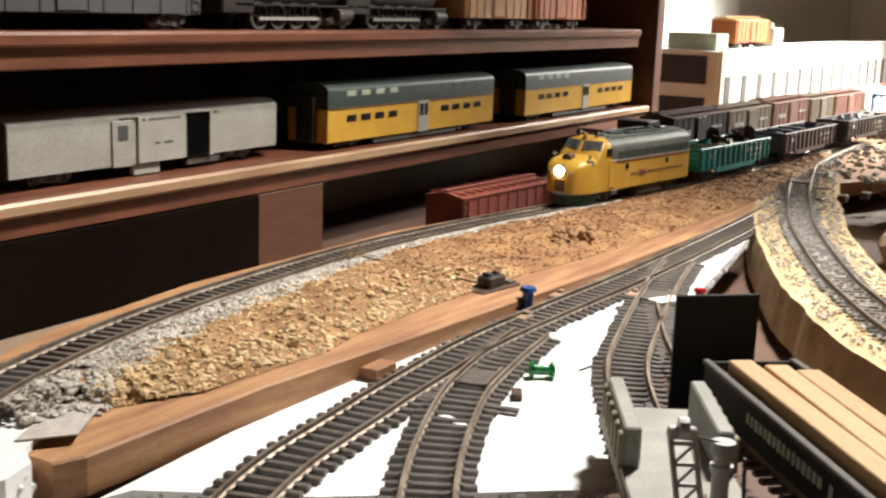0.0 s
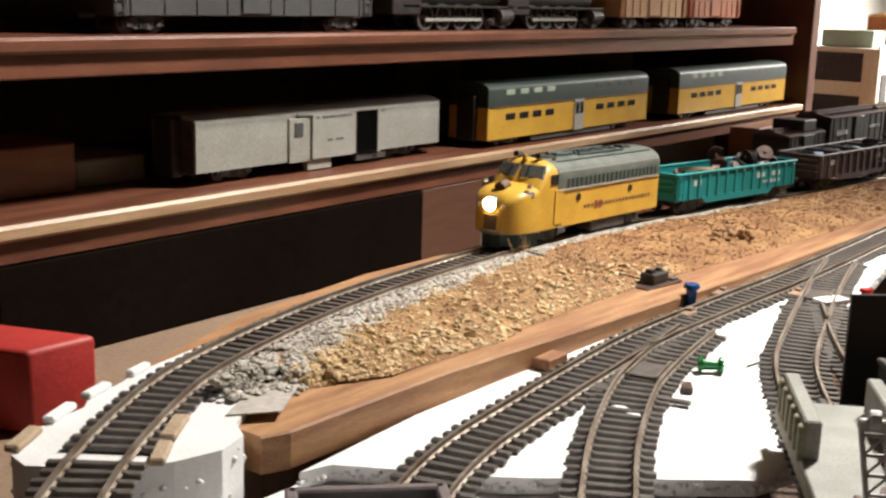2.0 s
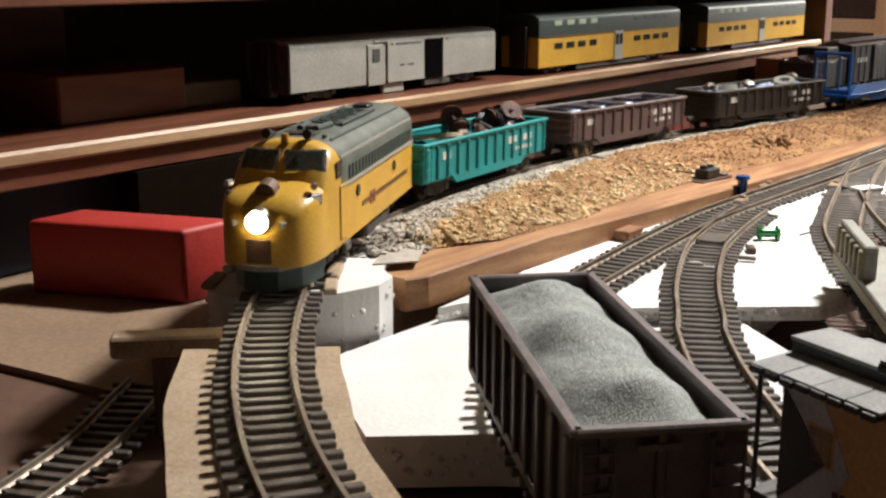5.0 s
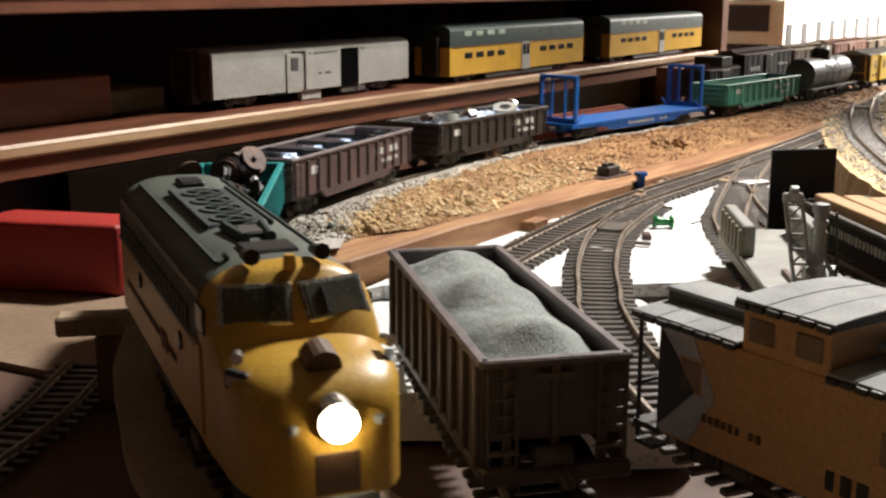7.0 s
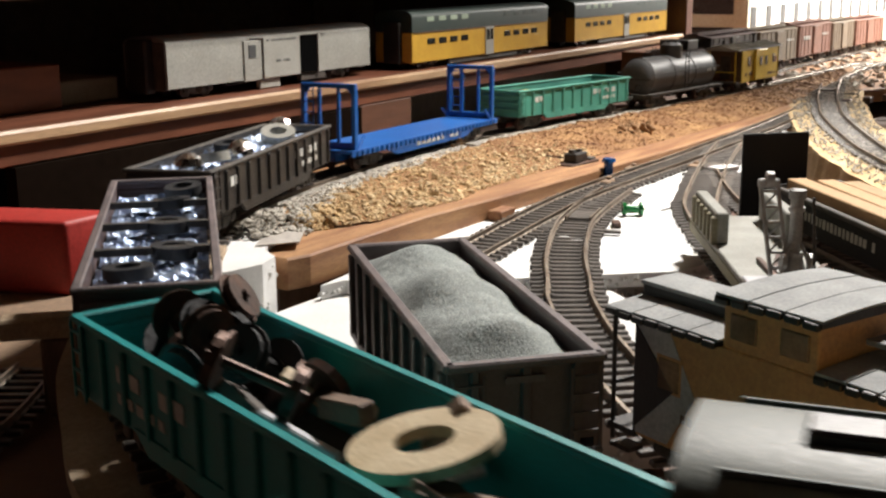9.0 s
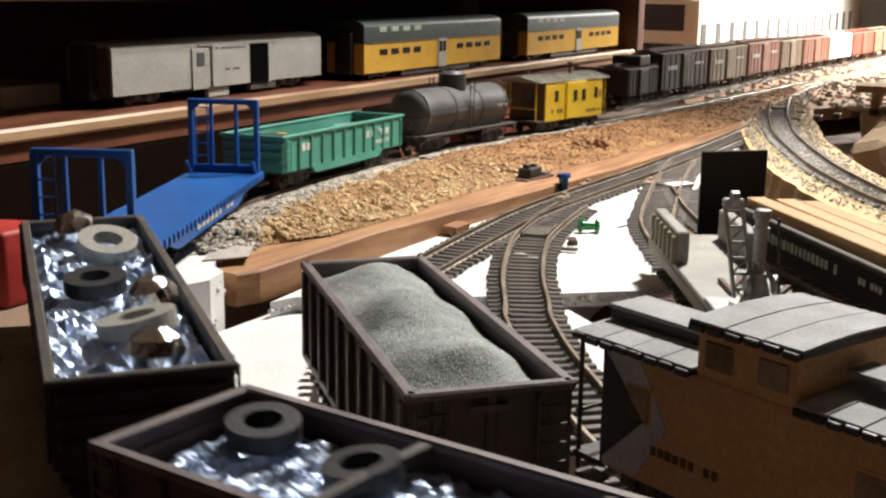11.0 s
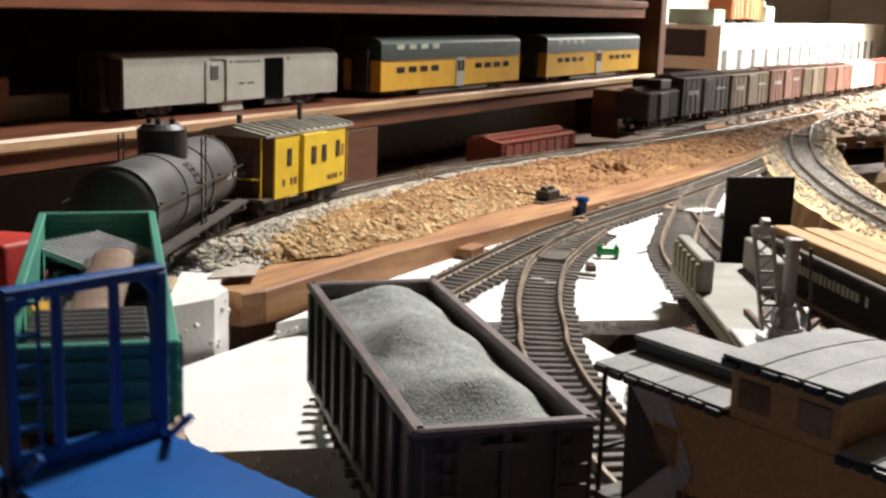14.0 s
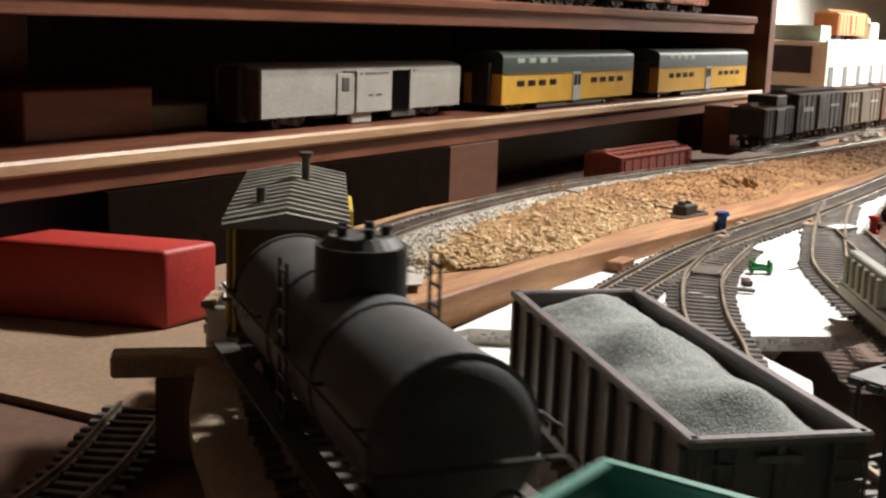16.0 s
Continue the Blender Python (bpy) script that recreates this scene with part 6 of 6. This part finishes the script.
building()
thing("green_crate", "pale green box on the factory roof", "box", build=Build().box((1.345, 0.028, 0.1125), (0.05, 0.066, 0.021), 0.001), mat=M["pale_green"])
boxcar("orange_boxcar", "orange boxcar standing on the factory roof", 0.16, M["red_orange"], M["orange"], pose(1.46, 0.006, 0.1015), height=0.030, group="", door=True)
thing("grey_machine", "grey green machine on the factory roof", "machine", build=Build().box((1.60, 0.005, 0.1165), (0.05, 0.03, 0.028), 0.002).cyl((1.60, 0.005, 0.13), (1.60, 0.005, 0.138), 0.006, 12), mat=M["pale_green"])
thing("east_table_top", "pale board at the far end of the layout", "table", build=Build().box((2.4, -0.30, -0.0085), (1.6, 0.62, 0.010), 0.001), mat=M["cork"])
# timber trestle and clutter at the right
q = random.Random(5)
tr = thing("wooden_trestle", "rough timber trestle beside the curved track", "trestle")
for k in range(4):
    part("trestle_leg", Build().box((0.93 + 0.03 * (k % 2), -0.315 - 0.05 * (k // 2), -0.002), (0.006, 0.006, 0.045), 0.0006), M["lumber"], tr)
part("trestle_top", Build().box((0.945, -0.34, 0.0240), (0.06, 0.085, 0.007), 0.0008), M["lumber"], tr)
for k in range(7):
    thing("tan_rubble", "chunk of tan plaster rock beside the curve", "rock", group="rubble", build=Build().box((0.72 + 0.055 * k, -0.325 - q.uniform(0, 0.05), -0.012), (0.045, 0.035, 0.035), 0.006, Euler((q.random() * 0.4, q.random() * 0.4, q.random() * 3)).to_matrix()), mat=M["cork"])
for k in range(5):
    x, y = 0.80 + 0.03 * k, -0.268 - 0.012 * k
    thing("switch_motor", "dark switch motor beside the points", "switch motor", group="switch motors", build=Build().box((x, y, 0.0015), (0.012, 0.007, 0.006), 0.0006).box((x + 0.009, y, 0.0), (0.006, 0.004, 0.003), 0.0004), mat=M["wheel"])


# ---- small things in the yard ----
def push_pin(m, mat, label):
    b = Build().cyl((0, 0, 0.0), (0, 0, 0.0012), 0.0038, 20).cyl((0, 0, 0.0012), (0, 0, 0.0020), 0.0030, 20, 0.0022)
    b.cyl((0, 0, 0.0020), (0, 0, 0.0088), 0.0021, 18, 0.0024).cyl((0, 0, 0.0088), (0, 0, 0.0104), 0.0036, 20, 0.0030)
    ob = thing("push_pin", label, "push pin", m=m, group="push pins")
    part("head", b, mat, ob, smooth=True)
    part("needle", Build().cyl((0, 0, -0.010 if abs(m.to_3x3()[2][2]) < 0.5 else -0.004), (0, 0, 0), 0.0005, 8), M["chrome"], ob)


push_pin(Matrix.Translation((0.2470, -0.2870, 0.0012)) @ Matrix.Rotation(math.radians(-55), 4, "Z") @ Matrix.Rotation(math.radians(-88), 4, "Y"), M["pin_green"], "green push pin lying on the foam")
push_pin(Matrix.Translation((0.3390, -0.2288, -0.0022)) @ Matrix.Scale(1.25, 4), M["pin_blue"], "blue push pin stuck in the foam")
push_pin(Matrix.Translation((0.395, -0.3005, 0.0)), M["pin_red"], "red push pin stuck in the foam")
thing("loose_tie", "loose brown tie lying on the foam", "tie", build=Build().box((0.2150, -0.2860, -0.0008), (0.0095, 0.0042, 0.0026), 0.0004, Matrix.Rotation(0.5, 3, "Z")), mat=M["wheel"])
mc = thing("switch_machine", "small dark switch machine on the plank", "switch machine", m=Matrix.Translation((0.3480, -0.2035, 0.0045)) @ Matrix.Rotation(-0.1, 4, "Z"))
part("base", Build().box((0, 0, 0.0004), (0.034, 0.013, 0.0016), 0.0004), M["wheel"], mc)
part("motor", Build().box((0.0, 0.001, 0.0040), (0.015, 0.009, 0.0060), 0.0008), M["black"], mc)
part("terminal", Build().box((-0.004, 0.001, 0.0078), (0.004, 0.004, 0.0024), 0.0004).box((0.004, 0.001, 0.0076), (0.003, 0.003, 0.002), 0.0004), M["black"], mc)
part("lug", Build().box((0.013, -0.002, 0.0018), (0.006, 0.005, 0.0014), 0.0003), M["truck"], mc)
thing("control_rod", "thin brown control rod running to the main line", "rod", build=Build().cyl((0.335, -0.201, 0.0095), (0.337, -0.128, 0.0128), 0.0005, 6), mat=M["wheel"])
thing("wire_clip", "bent thin wire clip lying on the foam", "wire", build=Build().cyl((0.262, -0.292, -0.0017), (0.285, -0.297, -0.0015), 0.0005, 6).cyl((0.274, -0.2945, -0.0014), (0.281, -0.2900, -0.0014), 0.0004, 6), mat=M["grime"])
for k, (x, y) in enumerate(((0.40, -0.262), (0.32, -0.236), (0.372, -0.2305))):
    thing("point_lever", "brown plastic point lever beside the track", "lever", group="point levers", build=Build().box((x, y, -0.0005), (0.012, 0.006, 0.0030), 0.0005).box((x + 0.004, y, 0.0015), (0.004, 0.003, 0.002), 0.0004), mat=M["card"])
thing("red_tool", "dark red block near the shelf end", "block", build=Build().box((0.93, -0.035, 0.012), (0.14, 0.03, 0.05), 0.001), mat=M["shelf_brown"])
for k in range(2):
    thing("white_tag", "small white foam tag between the rails", "tag", group="white tags", build=Build().box(((0.395, -0.2830, 0.0010), (0.1745, -0.2798, -0.0012))[k], ((0.018, 0.010, 0.0022), (0.0035, 0.0145, 0.0012))[k], 0.0002, Matrix.Rotation(-0.42, 3, "Z")), mat=M["foam"])


# ---- what moves ----
SPEED = 0.1145
TRAIN = [(loco, 2.0010, 0.045), (teal, 1.8420, 0.052), (brown, 1.6730, 0.054), (black, 1.4980, 0.055), (flat, 1.3050, 0.070), (jade, 1.1190, 0.050), (tank, 0.9640, 0.043), (cab, 0.8310, 0.032)]


def slip(s):
    """Small correction of the way along the line."""
    return float(np.interp(s, (0.8, 1.85, 2.0, 2.1, 2.2, 2.3, 2.4, 2.5, 2.6, 2.8, 3.0), (-0.285, -0.096, -0.072, -0.057, -0.042, -0.026, -0.010, 0.001, 0.003, 0.004, 0.017)))


def motions():
    times = [0.25 * k for k in range(65)]
    poses = {}
    for car, start, half in TRAIN:
        rows = []
        for t in times:
            s = start + SPEED * t
            rows.append((t, MAIN.place(s + slip(s), half)))
        walk(car, rows)
        poses[car] = rows
    for car, start, half in TRAIN:
        for axle in (w for t in car.children if t.name.startswith("truck") for w in t.children):
            x, y, z = axle.location
            walk(axle, [(k / 15, pose(x, y, z, 0, math.degrees(SPEED * k / 15 / 0.0054), 0)) for k in range(241)])
    for ob, car, m in LOADS:
        walk(ob, [(t, p @ m) for t, p in poses[car]])


motions()
